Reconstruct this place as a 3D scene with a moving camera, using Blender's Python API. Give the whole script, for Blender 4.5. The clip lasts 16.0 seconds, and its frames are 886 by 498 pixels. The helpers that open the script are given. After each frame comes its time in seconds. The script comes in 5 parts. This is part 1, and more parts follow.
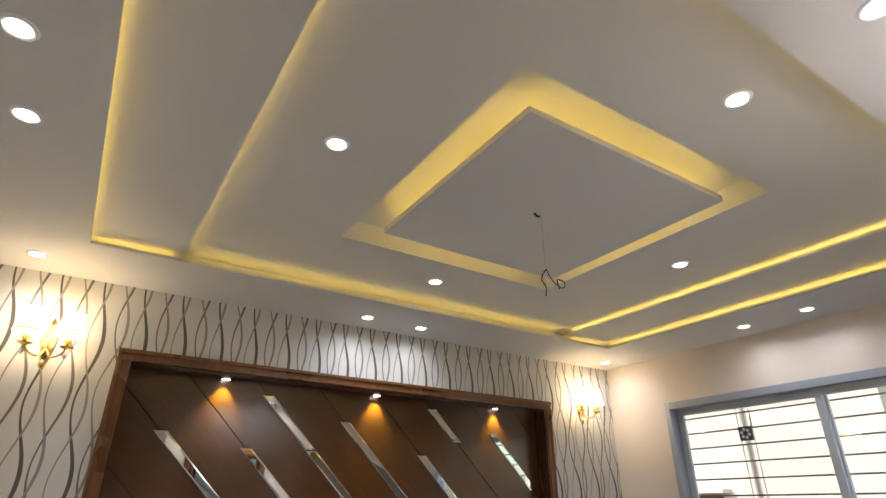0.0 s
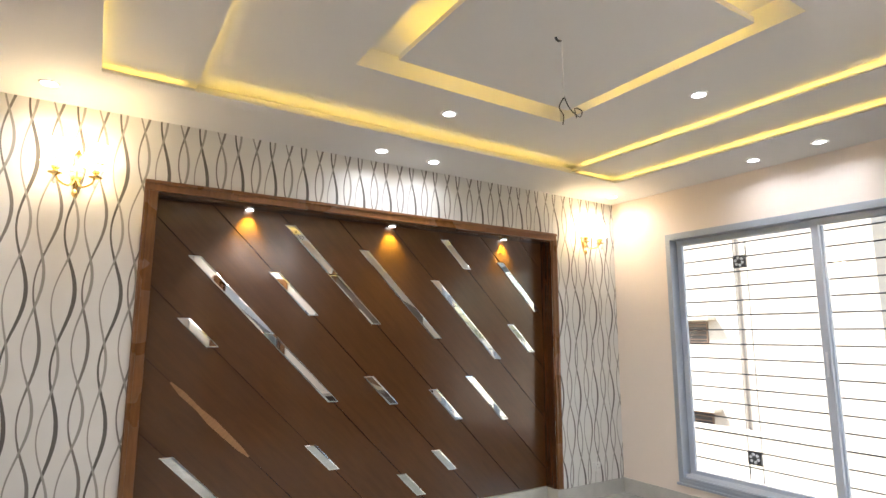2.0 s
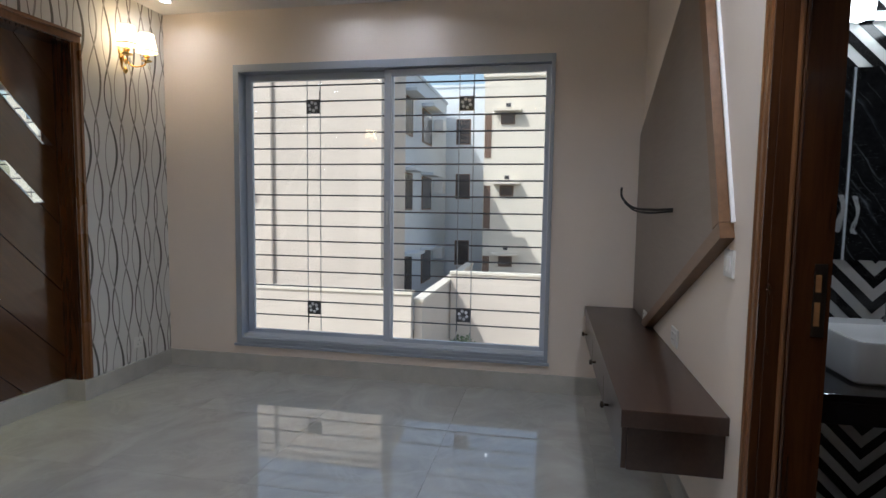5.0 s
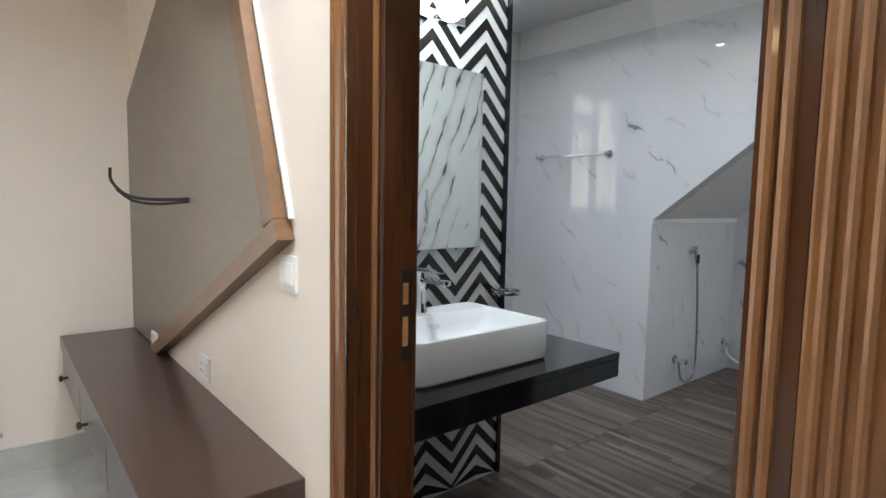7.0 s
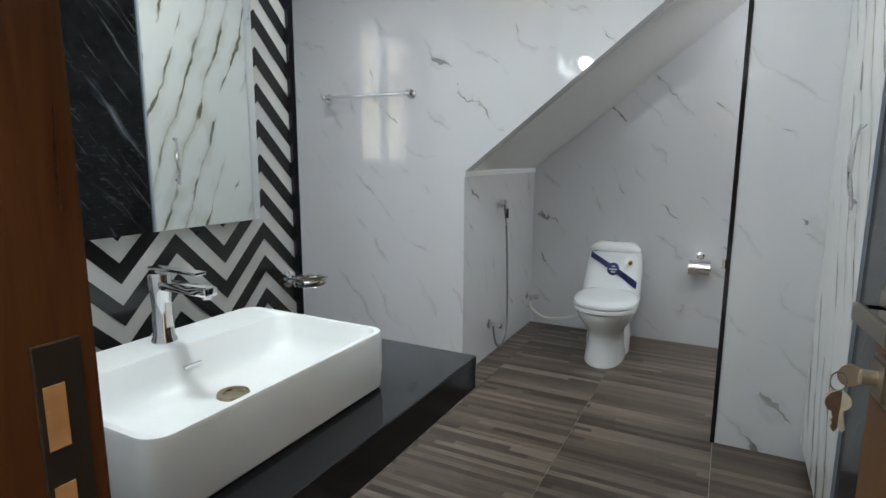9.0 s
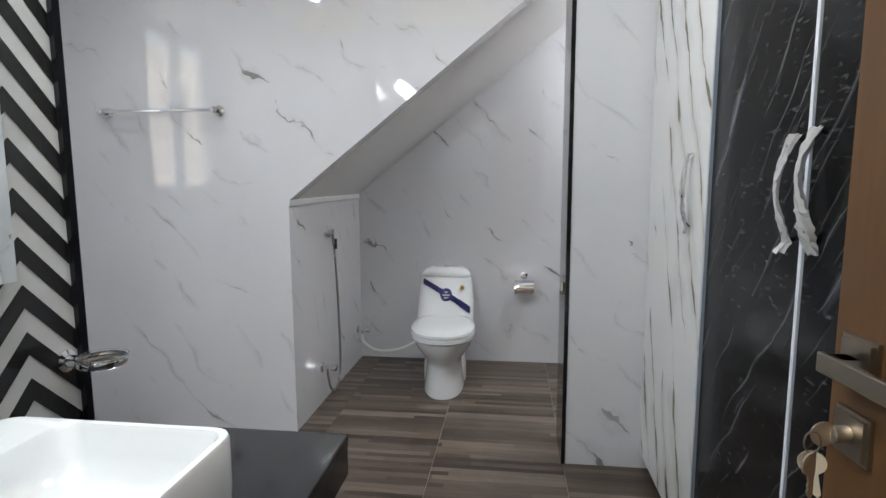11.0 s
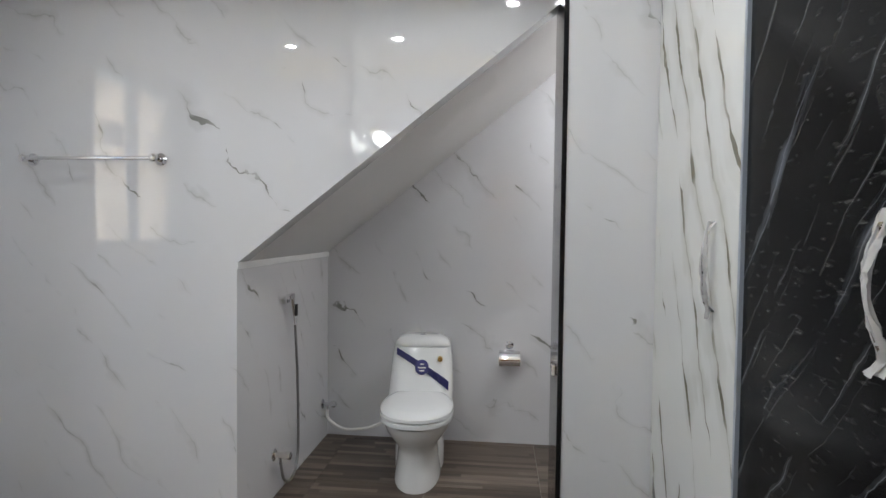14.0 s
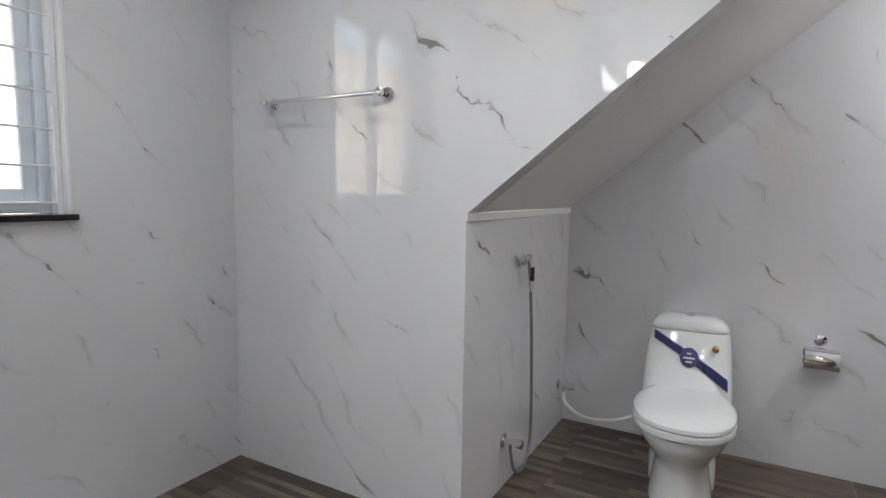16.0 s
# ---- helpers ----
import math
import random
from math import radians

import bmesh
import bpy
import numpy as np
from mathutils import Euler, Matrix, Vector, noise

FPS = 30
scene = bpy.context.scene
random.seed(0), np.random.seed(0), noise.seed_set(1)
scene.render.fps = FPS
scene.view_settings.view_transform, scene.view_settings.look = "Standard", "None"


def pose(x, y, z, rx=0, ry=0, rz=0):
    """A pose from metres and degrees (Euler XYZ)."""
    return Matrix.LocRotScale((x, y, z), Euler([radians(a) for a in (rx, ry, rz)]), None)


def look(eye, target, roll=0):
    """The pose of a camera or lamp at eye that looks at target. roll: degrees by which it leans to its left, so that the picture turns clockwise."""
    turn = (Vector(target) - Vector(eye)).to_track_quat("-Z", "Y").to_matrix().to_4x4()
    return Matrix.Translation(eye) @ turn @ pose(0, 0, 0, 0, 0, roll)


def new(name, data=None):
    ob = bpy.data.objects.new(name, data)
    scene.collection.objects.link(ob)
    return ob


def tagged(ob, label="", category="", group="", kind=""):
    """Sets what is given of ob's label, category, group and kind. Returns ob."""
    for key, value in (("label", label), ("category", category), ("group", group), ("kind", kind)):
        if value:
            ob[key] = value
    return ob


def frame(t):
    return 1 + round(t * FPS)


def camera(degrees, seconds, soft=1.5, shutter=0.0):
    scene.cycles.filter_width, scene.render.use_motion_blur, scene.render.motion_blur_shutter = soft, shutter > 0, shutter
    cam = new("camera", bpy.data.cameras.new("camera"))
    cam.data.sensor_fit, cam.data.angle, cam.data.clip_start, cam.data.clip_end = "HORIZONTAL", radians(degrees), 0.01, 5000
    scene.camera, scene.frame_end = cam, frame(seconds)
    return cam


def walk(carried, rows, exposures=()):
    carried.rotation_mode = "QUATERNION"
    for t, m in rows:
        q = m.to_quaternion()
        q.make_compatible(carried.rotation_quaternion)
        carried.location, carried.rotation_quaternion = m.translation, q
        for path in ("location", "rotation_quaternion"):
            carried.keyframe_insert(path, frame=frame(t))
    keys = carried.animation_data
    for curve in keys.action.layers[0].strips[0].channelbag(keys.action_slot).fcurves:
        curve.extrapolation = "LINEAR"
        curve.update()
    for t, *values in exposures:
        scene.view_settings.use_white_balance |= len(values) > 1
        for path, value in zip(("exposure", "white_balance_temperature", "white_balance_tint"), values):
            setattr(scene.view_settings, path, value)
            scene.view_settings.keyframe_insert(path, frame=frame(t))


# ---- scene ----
cam = camera(77.9, 16.0)
PATH = [
    (0, (-4.212, -3.623, 1.518), (-3.235, -2.099, 2.368), 0.1),
    (0.5, (-4.223, -3.622, 1.499), (-3.214, -2.067, 2.249), 0.0),
    (1, (-4.249, -3.624, 1.473), (-3.213, -2.027, 2.087), -0.2),
    (1.5, (-4.268, -3.63, 1.453), (-3.221, -1.989, 1.911), -0.1),
    (2, (-4.291, -3.634, 1.433), (-3.237, -1.962, 1.74), 0.2),
    (2.5, (-4.304, -3.621, 1.408), (-3.242, -1.935, 1.583), 0.6),
    (3, (-4.287, -3.548, 1.399), (-3.171, -1.89, 1.46), 0.6),
    (3.5, (-4.189, -3.344, 1.362), (-2.917, -1.8, 1.326), 0.5),
    (4, (-4.082, -3.183, 1.335), (-2.523, -1.934, 1.224), 0.4),
    (4.5, (-3.97, -3.044, 1.307), (-2.16, -2.206, 1.172), 0.8),
    (5, (-3.824, -2.943, 1.299), (-1.867, -2.566, 1.139), 0.8),
    (5.1, (-3.784, -2.919, 1.29), (-1.811, -2.638, 1.13), 0.9),
    (5.2, (-3.733, -2.916, 1.293), (-1.75, -2.715, 1.126), 0.9),
    (7.3, (-3.055, -3.003, 1.305), (-1.649, -4.413, 1.122), 1.0),
    (7.5, (-2.977, -3.074, 1.298), (-1.647, -4.555, 1.103), 1.0),
    (8, (-2.796, -3.222, 1.292), (-1.636, -4.832, 1.046), 1.0),
    (8.2, (-2.748, -3.267, 1.279), (-1.64, -4.911, 1.011), 0.7),
    (10.3, (-2.406, -3.662, 1.289), (-1.901, -5.565, 0.934), 0.1),
    (10.5, (-2.382, -3.66, 1.28), (-1.961, -5.589, 0.958), -0.0),
    (11, (-2.374, -3.667, 1.304), (-2.124, -5.635, 1.054), -0.2),
    (11.5, (-2.322, -3.644, 1.333), (-2.227, -5.634, 1.157), -0.1),
    (12, (-2.322, -3.684, 1.341), (-2.299, -5.681, 1.227), 0.3),
    (12.5, (-2.369, -3.821, 1.333), (-2.325, -5.818, 1.23), 0.9),
    (13, (-2.398, -3.981, 1.335), (-2.315, -5.975, 1.212), 1.1),
    (13.5, (-2.406, -4.068, 1.329), (-2.273, -6.061, 1.222), 0.9),
    (14, (-2.387, -4.039, 1.354), (-2.182, -6.028, 1.287), 0.7),
    (14.5, (-2.363, -3.996, 1.341), (-2.029, -5.967, 1.299), 0.2),
    (15, (-2.352, -4.027, 1.339), (-1.827, -5.956, 1.273), -0.2),
    (15.5, (-2.295, -4.251, 1.311), (-1.553, -6.103, 1.184), 0.2),
    (16, (-2.164, -4.541, 1.278), (-1.182, -6.271, 1.075), 0.8),
]
EXPOSURES = [(0.0, 1.0, 6250, 10), (1.0, 1.15, 6250, 10), (2.5, 1.95, 6300, 10), (3.3, 1.85, 6300, 10), (3.8, 1.55, 6300, 10), (4.2, 0.78, 6150, 10), (4.6, 0.40, 5800, 10), (5.2, 0.33, 5800, 10),
             (6.3, 1.25, 6000, 10), (7.3, 2.08, 5950, 2), (8.2, 1.93, 6000, 0), (10.3, 2.28, 6320, 8), (12.0, 2.0, 6220, 7), (14.0, 2.0, 6450, 8), (16.0, 2.12, 6450, 8)]
walk(cam, [(t, look(e, g, r)) for t, e, g, r in PATH], EXPOSURES)

# ---- world and light ----
world = bpy.data.worlds.new("sky")
world.use_nodes = True
scene.world = world
SUN_ELEV, SUN_ROT = 48.0, 310.0
wn = world.node_tree.nodes
sky = wn.new("ShaderNodeTexSky")
sky.sky_type = 'NISHITA'
sky.sun_disc = False
sky.sun_elevation = radians(SUN_ELEV)
sky.sun_rotation = radians(SUN_ROT)
sky.air_density = 1.5
sky.dust_density = 3.0
wn["Background"].inputs[1].default_value = 0.15
world.node_tree.links.new(sky.outputs[0], wn["Background"].inputs[0])
sun_data = bpy.data.lights.new("sun", 'SUN')
sun_data.energy, sun_data.angle, sun_data.color = 2.9, radians(0.6), (1.0, 0.95, 0.86)
sun = new("sun", sun_data)
sun_dir = Vector((math.sin(radians(SUN_ROT)) * math.cos(radians(SUN_ELEV)), math.cos(radians(SUN_ROT)) * math.cos(radians(SUN_ELEV)), math.sin(radians(SUN_ELEV))))
sun.matrix_world = look(sun_dir * 30, (0, 0, 0))

DOWNLIGHT_W, BATH_W, NICHE_W, COVE, SHADE, BULB = 2.3, 1.15, 11.0, 3.2, 4.0, 6.5


# ---- materials ----
class Net:
    """A small builder of node materials."""

    def __init__(self, name):
        self.mat = bpy.data.materials.new(name)
        self.mat.use_nodes = True
        self.t = self.mat.node_tree
        self.b = self.t.nodes["Principled BSDF"]

    def n(self, kind, **settings):
        node = self.t.nodes.new(kind)
        for key, value in settings.items():
            if key == "operation":
                node.operation = value
            elif key == "data_type":
                node.data_type = value
            elif key == "blend_type":
                node.blend_type = value
            elif key == "wave_type":
                node.wave_type = value
        return node

    def put(self, socket, value):
        if hasattr(value, "is_output"):
            self.t.links.new(value, socket)
        else:
            socket.default_value = value

    def m(self, op, a, b=0.0, c=0.0):
        node = self.n("ShaderNodeMath", operation=op)
        for s, v in zip(node.inputs, (a, b, c)):
            self.put(s, v)
        return node.outputs[0]

    def coords(self):
        return self.n("ShaderNodeTexCoord").outputs["Object"]

    def xyz(self, vec):
        node = self.n("ShaderNodeSeparateXYZ")
        self.put(node.inputs[0], vec)
        return node.outputs

    def scaled(self, vec, scale, rot=(0, 0, 0)):
        """Turn first, then stretch."""
        turn = self.n("ShaderNodeMapping")
        self.put(turn.inputs["Vector"], vec)
        turn.inputs["Rotation"].default_value = [radians(a) for a in rot]
        node = self.n("ShaderNodeMapping")
        self.put(node.inputs["Vector"], turn.outputs[0])
        node.inputs["Scale"].default_value = scale
        return node.outputs[0]

    def noise(self, vec, scale, detail=4.0, rough=0.55, distort=0.0):
        node = self.n("ShaderNodeTexNoise")
        self.put(node.inputs["Vector"], vec)
        node.inputs["Scale"].default_value = scale
        node.inputs["Detail"].default_value = detail
        node.inputs["Roughness"].default_value = rough
        node.inputs["Distortion"].default_value = distort
        return node.outputs[0]

    def ramp(self, fac, stops):
        node = self.n("ShaderNodeValToRGB")
        self.put(node.inputs[0], fac)
        el = node.color_ramp.elements
        while len(el) < len(stops):
            el.new(0.5)
        for e, (p, c) in zip(el, stops):
            e.position = p
            e.color = (c, c, c, 1) if isinstance(c, (int, float)) else (*c, 1)
        return node.outputs[0]

    def mix(self, fac, a, b):
        node = self.n("ShaderNodeMix", data_type='RGBA')
        self.put(node.inputs[0], fac)
        for s, v in zip((node.inputs[6], node.inputs[7]), (a, b)):
            self.put(s, (*v, 1) if isinstance(v, tuple) else v)
        return node.outputs[2]

    def bump(self, height, strength=0.1, dist=0.01):
        node = self.n("ShaderNodeBump")
        node.inputs["Strength"].default_value = strength
        node.inputs["Distance"].default_value = dist
        self.put(node.inputs["Height"], height)
        self.t.links.new(node.outputs[0], self.b.inputs["Normal"])

    def done(self, color=None, rough=None, metal=None, coat=None, emit=None, strength=0.0):
        if color is not None:
            self.put(self.b.inputs["Base Color"], (*color, 1) if isinstance(color, tuple) else color)
        if rough is not None:
            self.put(self.b.inputs["Roughness"], rough)
        if metal is not None:
            self.b.inputs["Metallic"].default_value = metal
        if coat is not None:
            self.b.inputs["Coat Weight"].default_value = coat
            self.b.inputs["Coat Roughness"].default_value = 0.05
        if emit is not None:
            self.b.inputs["Emission Color"].default_value = (*emit, 1)
            self.b.inputs["Emission Strength"].default_value = strength
        return self.mat


def plain(name, color, rough=0.5, metal=0.0, vary=0.08, scale=3.0, bump=0.05, coat=None):
    g = Net(name)
    co = g.coords()
    big = g.noise(co, scale, 3)
    fine = g.noise(co, scale * 30, 4)
    lo = tuple(c * (1 - vary) for c in color)
    hi = tuple(min(1, c * (1 + vary)) for c in color)
    col = g.mix(g.ramp(g.m('ADD', g.m('MULTIPLY', big, 0.75), g.m('MULTIPLY', fine, 0.25)), [(0.35, 0), (0.65, 1)]), lo, hi)
    r = g.m('ADD', rough * 0.85, g.m('MULTIPLY', big, rough * 0.3))
    if bump:
        g.bump(fine, bump, 0.004)
    return g.done(col, r, metal, coat)


def glow(name, color, strength):
    return Net(name).done((0.9, 0.9, 0.88), 0.6, emit=color, strength=strength)


def wood(name, dark, light, rough=0.3, axis=(1, 1, 12), coat=0.0, rot=(0, 0, 0), per_piece=False, contrast=(0.3, 0.7)):
    g = Net(name)
    co = g.coords()
    if per_piece:
        info = g.n("ShaderNodeObjectInfo")
        off = g.n("ShaderNodeVectorMath", operation='ADD')
        g.put(off.inputs[0], co)
        comb = g.n("ShaderNodeCombineXYZ")
        g.put(comb.inputs[0], g.m('MULTIPLY', info.outputs["Random"], 7.0))
        g.put(comb.inputs[2], g.m('MULTIPLY', info.outputs["Random"], 5.0))
        g.put(off.inputs[1], comb.outputs[0])
        co = off.outputs[0]
    st = g.scaled(co, axis, rot)
    grain = g.noise(st, 5.0, 6, 0.6, 0.6)
    cloud = g.noise(co, 1.6, 3)
    fac = g.m('ADD', g.m('MULTIPLY', grain, 0.6), g.m('MULTIPLY', cloud, 0.4))
    col = g.mix(g.ramp(fac, [(contrast[0], 0), (contrast[1], 1)]), dark, light)
    g.bump(grain, 0.04, 0.003)
    return g.done(col, g.m('ADD', rough * 0.8, g.m('MULTIPLY', cloud, rough * 0.4)), 0.0, coat)


def marble(name, base, faint, vein, rot, spacing, thin, fat, broken=0.45, rough=0.06, spots=0.62, wob=1.0, ior=1.6, breaks=2.4):
    """Polished stone: wandering, broken veins along one lean, thick in places, over soft clouds."""
    g = Net(name)
    co = g.coords()
    turned = g.scaled(co, (1, 1, 1), rot)
    p = g.xyz(turned)
    slow = g.m('SUBTRACT', g.noise(co, 1.1, 2), 0.5)
    mid = g.m('SUBTRACT', g.noise(co, 5.0, 3), 0.5)
    fine = g.m('SUBTRACT', g.noise(co, 24.0, 3), 0.5)
    sway = g.m('ADD', g.m('ADD', g.m('MULTIPLY', slow, 0.55 * wob), g.m('MULTIPLY', mid, 0.14 * wob)), g.m('MULTIPLY', fine, 0.022 * wob))
    v = g.m('ADD', g.m('ADD', p[0], p[1]), g.m('ADD', sway, 20.0))
    d = g.m('PINGPONG', v, spacing / 2)
    show = g.ramp(g.noise(co, breaks, 3), [(broken, 0), (broken + 0.16, 1)])
    lump = g.ramp(g.noise(g.scaled(co, (9, 9, 3.2), rot), 1.0, 2), [(spots, 0), (spots + 0.1, 1)])
    wide = g.m('MULTIPLY', show, g.m('ADD', thin, g.m('MULTIPLY', lump, fat)))
    on = g.m('LESS_THAN', d, wide)
    near = g.m('SUBTRACT', 1.0, g.m('MINIMUM', g.m('DIVIDE', d, g.m('ADD', 0.012, g.m('MULTIPLY', wide, 6.0))), 1.0))
    cloud = g.ramp(g.noise(co, 1.8, 4), [(0.35, 0), (0.75, 1)])
    dim = tuple(c * 0.9 for c in base)
    col = g.mix(g.m('MULTIPLY', cloud, 0.5), base, dim)
    col = g.mix(g.m('MULTIPLY', g.m('MULTIPLY', near, show), 0.4), col, faint)
    col = g.mix(g.m('MULTIPLY', on, g.m('ADD', 0.55, g.m('MULTIPLY', lump, 0.45))), col, g.mix(lump, faint, vein))
    g.b.inputs["IOR"].default_value = ior
    return g.done(col, rough, 0.0)


def black_marble():
    """Near-black stone: leaning white veins in two sizes, smoky wisps beside them, and fine flecks."""
    g = Net("black_marble_laminate")
    co = g.coords()
    turned = g.scaled(co, (1, 1, 1), (36, 0, 0))
    p = g.xyz(turned)
    along = g.scaled(co, (6, 22, 3.0), (36, 0, 0))
    sway = g.m('ADD', g.m('MULTIPLY', g.m('SUBTRACT', g.noise(co, 1.3, 2), 0.5), 0.16), g.m('MULTIPLY', g.m('SUBTRACT', g.noise(co, 9.0, 5), 0.5), 0.030))
    v = g.m('ADD', g.m('ADD', p[1], sway), 20.0)
    col = g.mix(g.ramp(g.noise(co, 9.0, 5, 0.7), [(0.35, 0), (0.7, 1)]), (0.0045, 0.0045, 0.005), (0.015, 0.015, 0.0155))
    fleck = g.ramp(g.noise(g.scaled(co, (30, 14, 60)), 1.6, 3, 0.6), [(0.60, 0), (0.70, 1)])
    col = g.mix(g.m('MULTIPLY', fleck, g.ramp(g.noise(co, 2.2, 2), [(0.40, 0), (0.60, 0.7)])), col, (0.085, 0.085, 0.084))
    for spacing, shift, width, soft, breaks, lo, tint in ((0.30, 0.0, 0.0018, 0.030, 1.7, 0.49, (0.27, 0.29, 0.335)), (0.13, 0.07, 0.0014, 0.011, 3.1, 0.47, (0.20, 0.21, 0.225)), (0.07, 0.03, 0.0010, 0.005, 5.0, 0.49, (0.15, 0.155, 0.16))):
        d = g.m('PINGPONG', g.m('ADD', v, g.m('ADD', shift, g.m('MULTIPLY', g.noise(co, 1.2 + 9 * shift, 2), spacing * 0.7))), spacing / 2)
        show = g.ramp(g.noise(co, breaks, 2), [(lo, 0), (lo + 0.12, 1)])
        core = g.m('MAXIMUM', g.m('SUBTRACT', 1.0, g.m('DIVIDE', d, width)), 0.0)
        haze = g.m('POWER', g.m('MAXIMUM', g.m('SUBTRACT', 1.0, g.m('DIVIDE', d, soft)), 0.0), 2.0)
        streak = g.ramp(g.noise(along, 2.0, 4, 0.65), [(0.42, 0), (0.68, 1)])
        col = g.mix(g.m('MULTIPLY', g.m('MULTIPLY', haze, streak), g.m('MULTIPLY', show, 0.7)), col, tint)
        col = g.mix(g.m('MULTIPLY', g.m('MULTIPLY', core, show), 0.9), col, tint)
    g.b.inputs["IOR"].default_value = 1.40
    g.b.inputs["Specular IOR Level"].default_value = 0.20
    return g.done(col, g.m('ADD', 0.14, g.m('MULTIPLY', fleck, 0.15)), 0.0)


def wallpaper():
    """Cream paper printed with four families of waving upright lines."""
    g = Net("wavy_wallpaper")
    p = g.xyz(g.coords())
    x, z = p[0], p[2]
    drift = g.m('MULTIPLY', g.m('SUBTRACT', g.noise(g.coords(), 0.8, 2), 0.5), 0.07)
    col = g.mix(g.ramp(g.noise(g.coords(), 4, 4), [(0.3, 0), (0.7, 1)]), (0.66, 0.645, 0.62), (0.72, 0.705, 0.685))
    lines = [(0.000, 0.035, 0.3, 1, 0.0056, (0.11, 0.10, 0.09)), (0.000, 0.031, 0.3, -1, 0.0038, (0.31, 0.295, 0.275)),
             (0.108, 0.033, 2.7, 1, 0.0046, (0.18, 0.165, 0.15)), (0.108, 0.035, 2.7, -1, 0.0042, (0.29, 0.275, 0.255))]
    for off, amp, phase, sign, half, shade in lines:
        a = g.m('SINE', g.m('ADD', g.m('MULTIPLY', z, 8.5), phase))
        b = g.m('SINE', g.m('ADD', g.m('MULTIPLY', z, 4.1), phase * 1.7 + sign))
        sway = g.m('MULTIPLY', g.m('ADD', g.m('MULTIPLY', g.m('ADD', a, 0.3), amp * sign), g.m('MULTIPLY', b, 0.010)), 1.0)
        u = g.m('ADD', g.m('ADD', g.m('SUBTRACT', x, sway), drift), off + 20.0)
        d = g.m('PINGPONG', u, 0.108)
        wide = g.m('MULTIPLY', half * 1.3, g.m('ADD', 1.0, g.m('MULTIPLY', a, 0.35 * sign)))
        col = g.mix(g.m('LESS_THAN', d, wide), col, shade)
    g.bump(g.noise(g.coords(), 220, 2), 0.08, 0.002)
    return g.done(col, 0.6)


def bedroom_tile():
    g = Net("polished_floor_tile")
    co = g.coords()
    info = g.n("ShaderNodeObjectInfo")
    off = g.n("ShaderNodeVectorMath", operation='ADD')
    g.put(off.inputs[0], co)
    comb = g.n("ShaderNodeCombineXYZ")
    g.put(comb.inputs[0], g.m('MULTIPLY', info.outputs["Random"], 9.0))
    g.put(comb.inputs[1], g.m('MULTIPLY', info.outputs["Random"], 6.0))
    g.put(off.inputs[1], comb.outputs[0])
    w = g.noise(off.outputs[0], 2.2, 6, 0.6, 1.2)
    v = g.ramp(g.m('ABSOLUTE', g.m('SUBTRACT', g.noise(off.outputs[0], 1.6, 5, 0.6, 0.8), 0.5)), [(0.0, 1), (0.03, 0)])
    col = g.mix(g.ramp(w, [(0.3, 0), (0.7, 1)]), (0.36, 0.355, 0.335), (0.49, 0.485, 0.46))
    col = g.mix(g.m('MULTIPLY', v, 0.4), col, (0.48, 0.47, 0.445))
    g.b.inputs["IOR"].default_value = 1.75
    return g.done(col, g.m('ADD', 0.008, g.m('MULTIPLY', g.noise(co, 6, 3), 0.02)), 0.0)


def bath_tile():
    """Floor tile printed as staggered strips of grey-brown timber."""
    g = Net("timber_strip_tile")
    co = g.coords()
    p = g.xyz(co)
    info = g.n("ShaderNodeObjectInfo")
    row = g.m('FLOOR', g.m('MULTIPLY', p[1], 1 / 0.033))
    shift = g.n("ShaderNodeTexWhiteNoise")
    shift.noise_dimensions = '2D'
    c1 = g.n("ShaderNodeCombineXYZ")
    g.put(c1.inputs[0], row)
    g.put(c1.inputs[1], g.m('MULTIPLY', info.outputs["Random"], 37.0))
    g.put(shift.inputs["Vector"], c1.outputs[0])
    cell = g.m('FLOOR', g.m('ADD', g.m('MULTIPLY', p[0], 1.1), g.m('MULTIPLY', shift.outputs["Value"], 5.0)))
    tone = g.n("ShaderNodeTexWhiteNoise")
    tone.noise_dimensions = '3D'
    c2 = g.n("ShaderNodeCombineXYZ")
    g.put(c2.inputs[0], row)
    g.put(c2.inputs[1], cell)
    g.put(c2.inputs[2], info.outputs["Random"])
    g.put(tone.inputs["Vector"], c2.outputs[0])
    grain = g.noise(g.scaled(co, (1.2, 22, 1)), 4.0, 5, 0.65)
    drift = g.noise(g.scaled(co, (1.5, 7, 1)), 2.0, 3, 0.6)
    col = g.ramp(g.m('ADD', g.m('MULTIPLY', tone.outputs["Value"], 0.42), g.m('ADD', g.m('MULTIPLY', grain, 0.40), g.m('MULTIPLY', drift, 0.22))),
                 [(0.26, (0.034, 0.024, 0.017)), (0.46, (0.078, 0.057, 0.042)), (0.62, (0.124, 0.095, 0.073)), (0.80, (0.215, 0.175, 0.140))])
    g.bump(g.m('ADD', tone.outputs["Value"], g.m('MULTIPLY', grain, 0.5)), 0.12, 0.002)
    return g.done(col, 0.38)


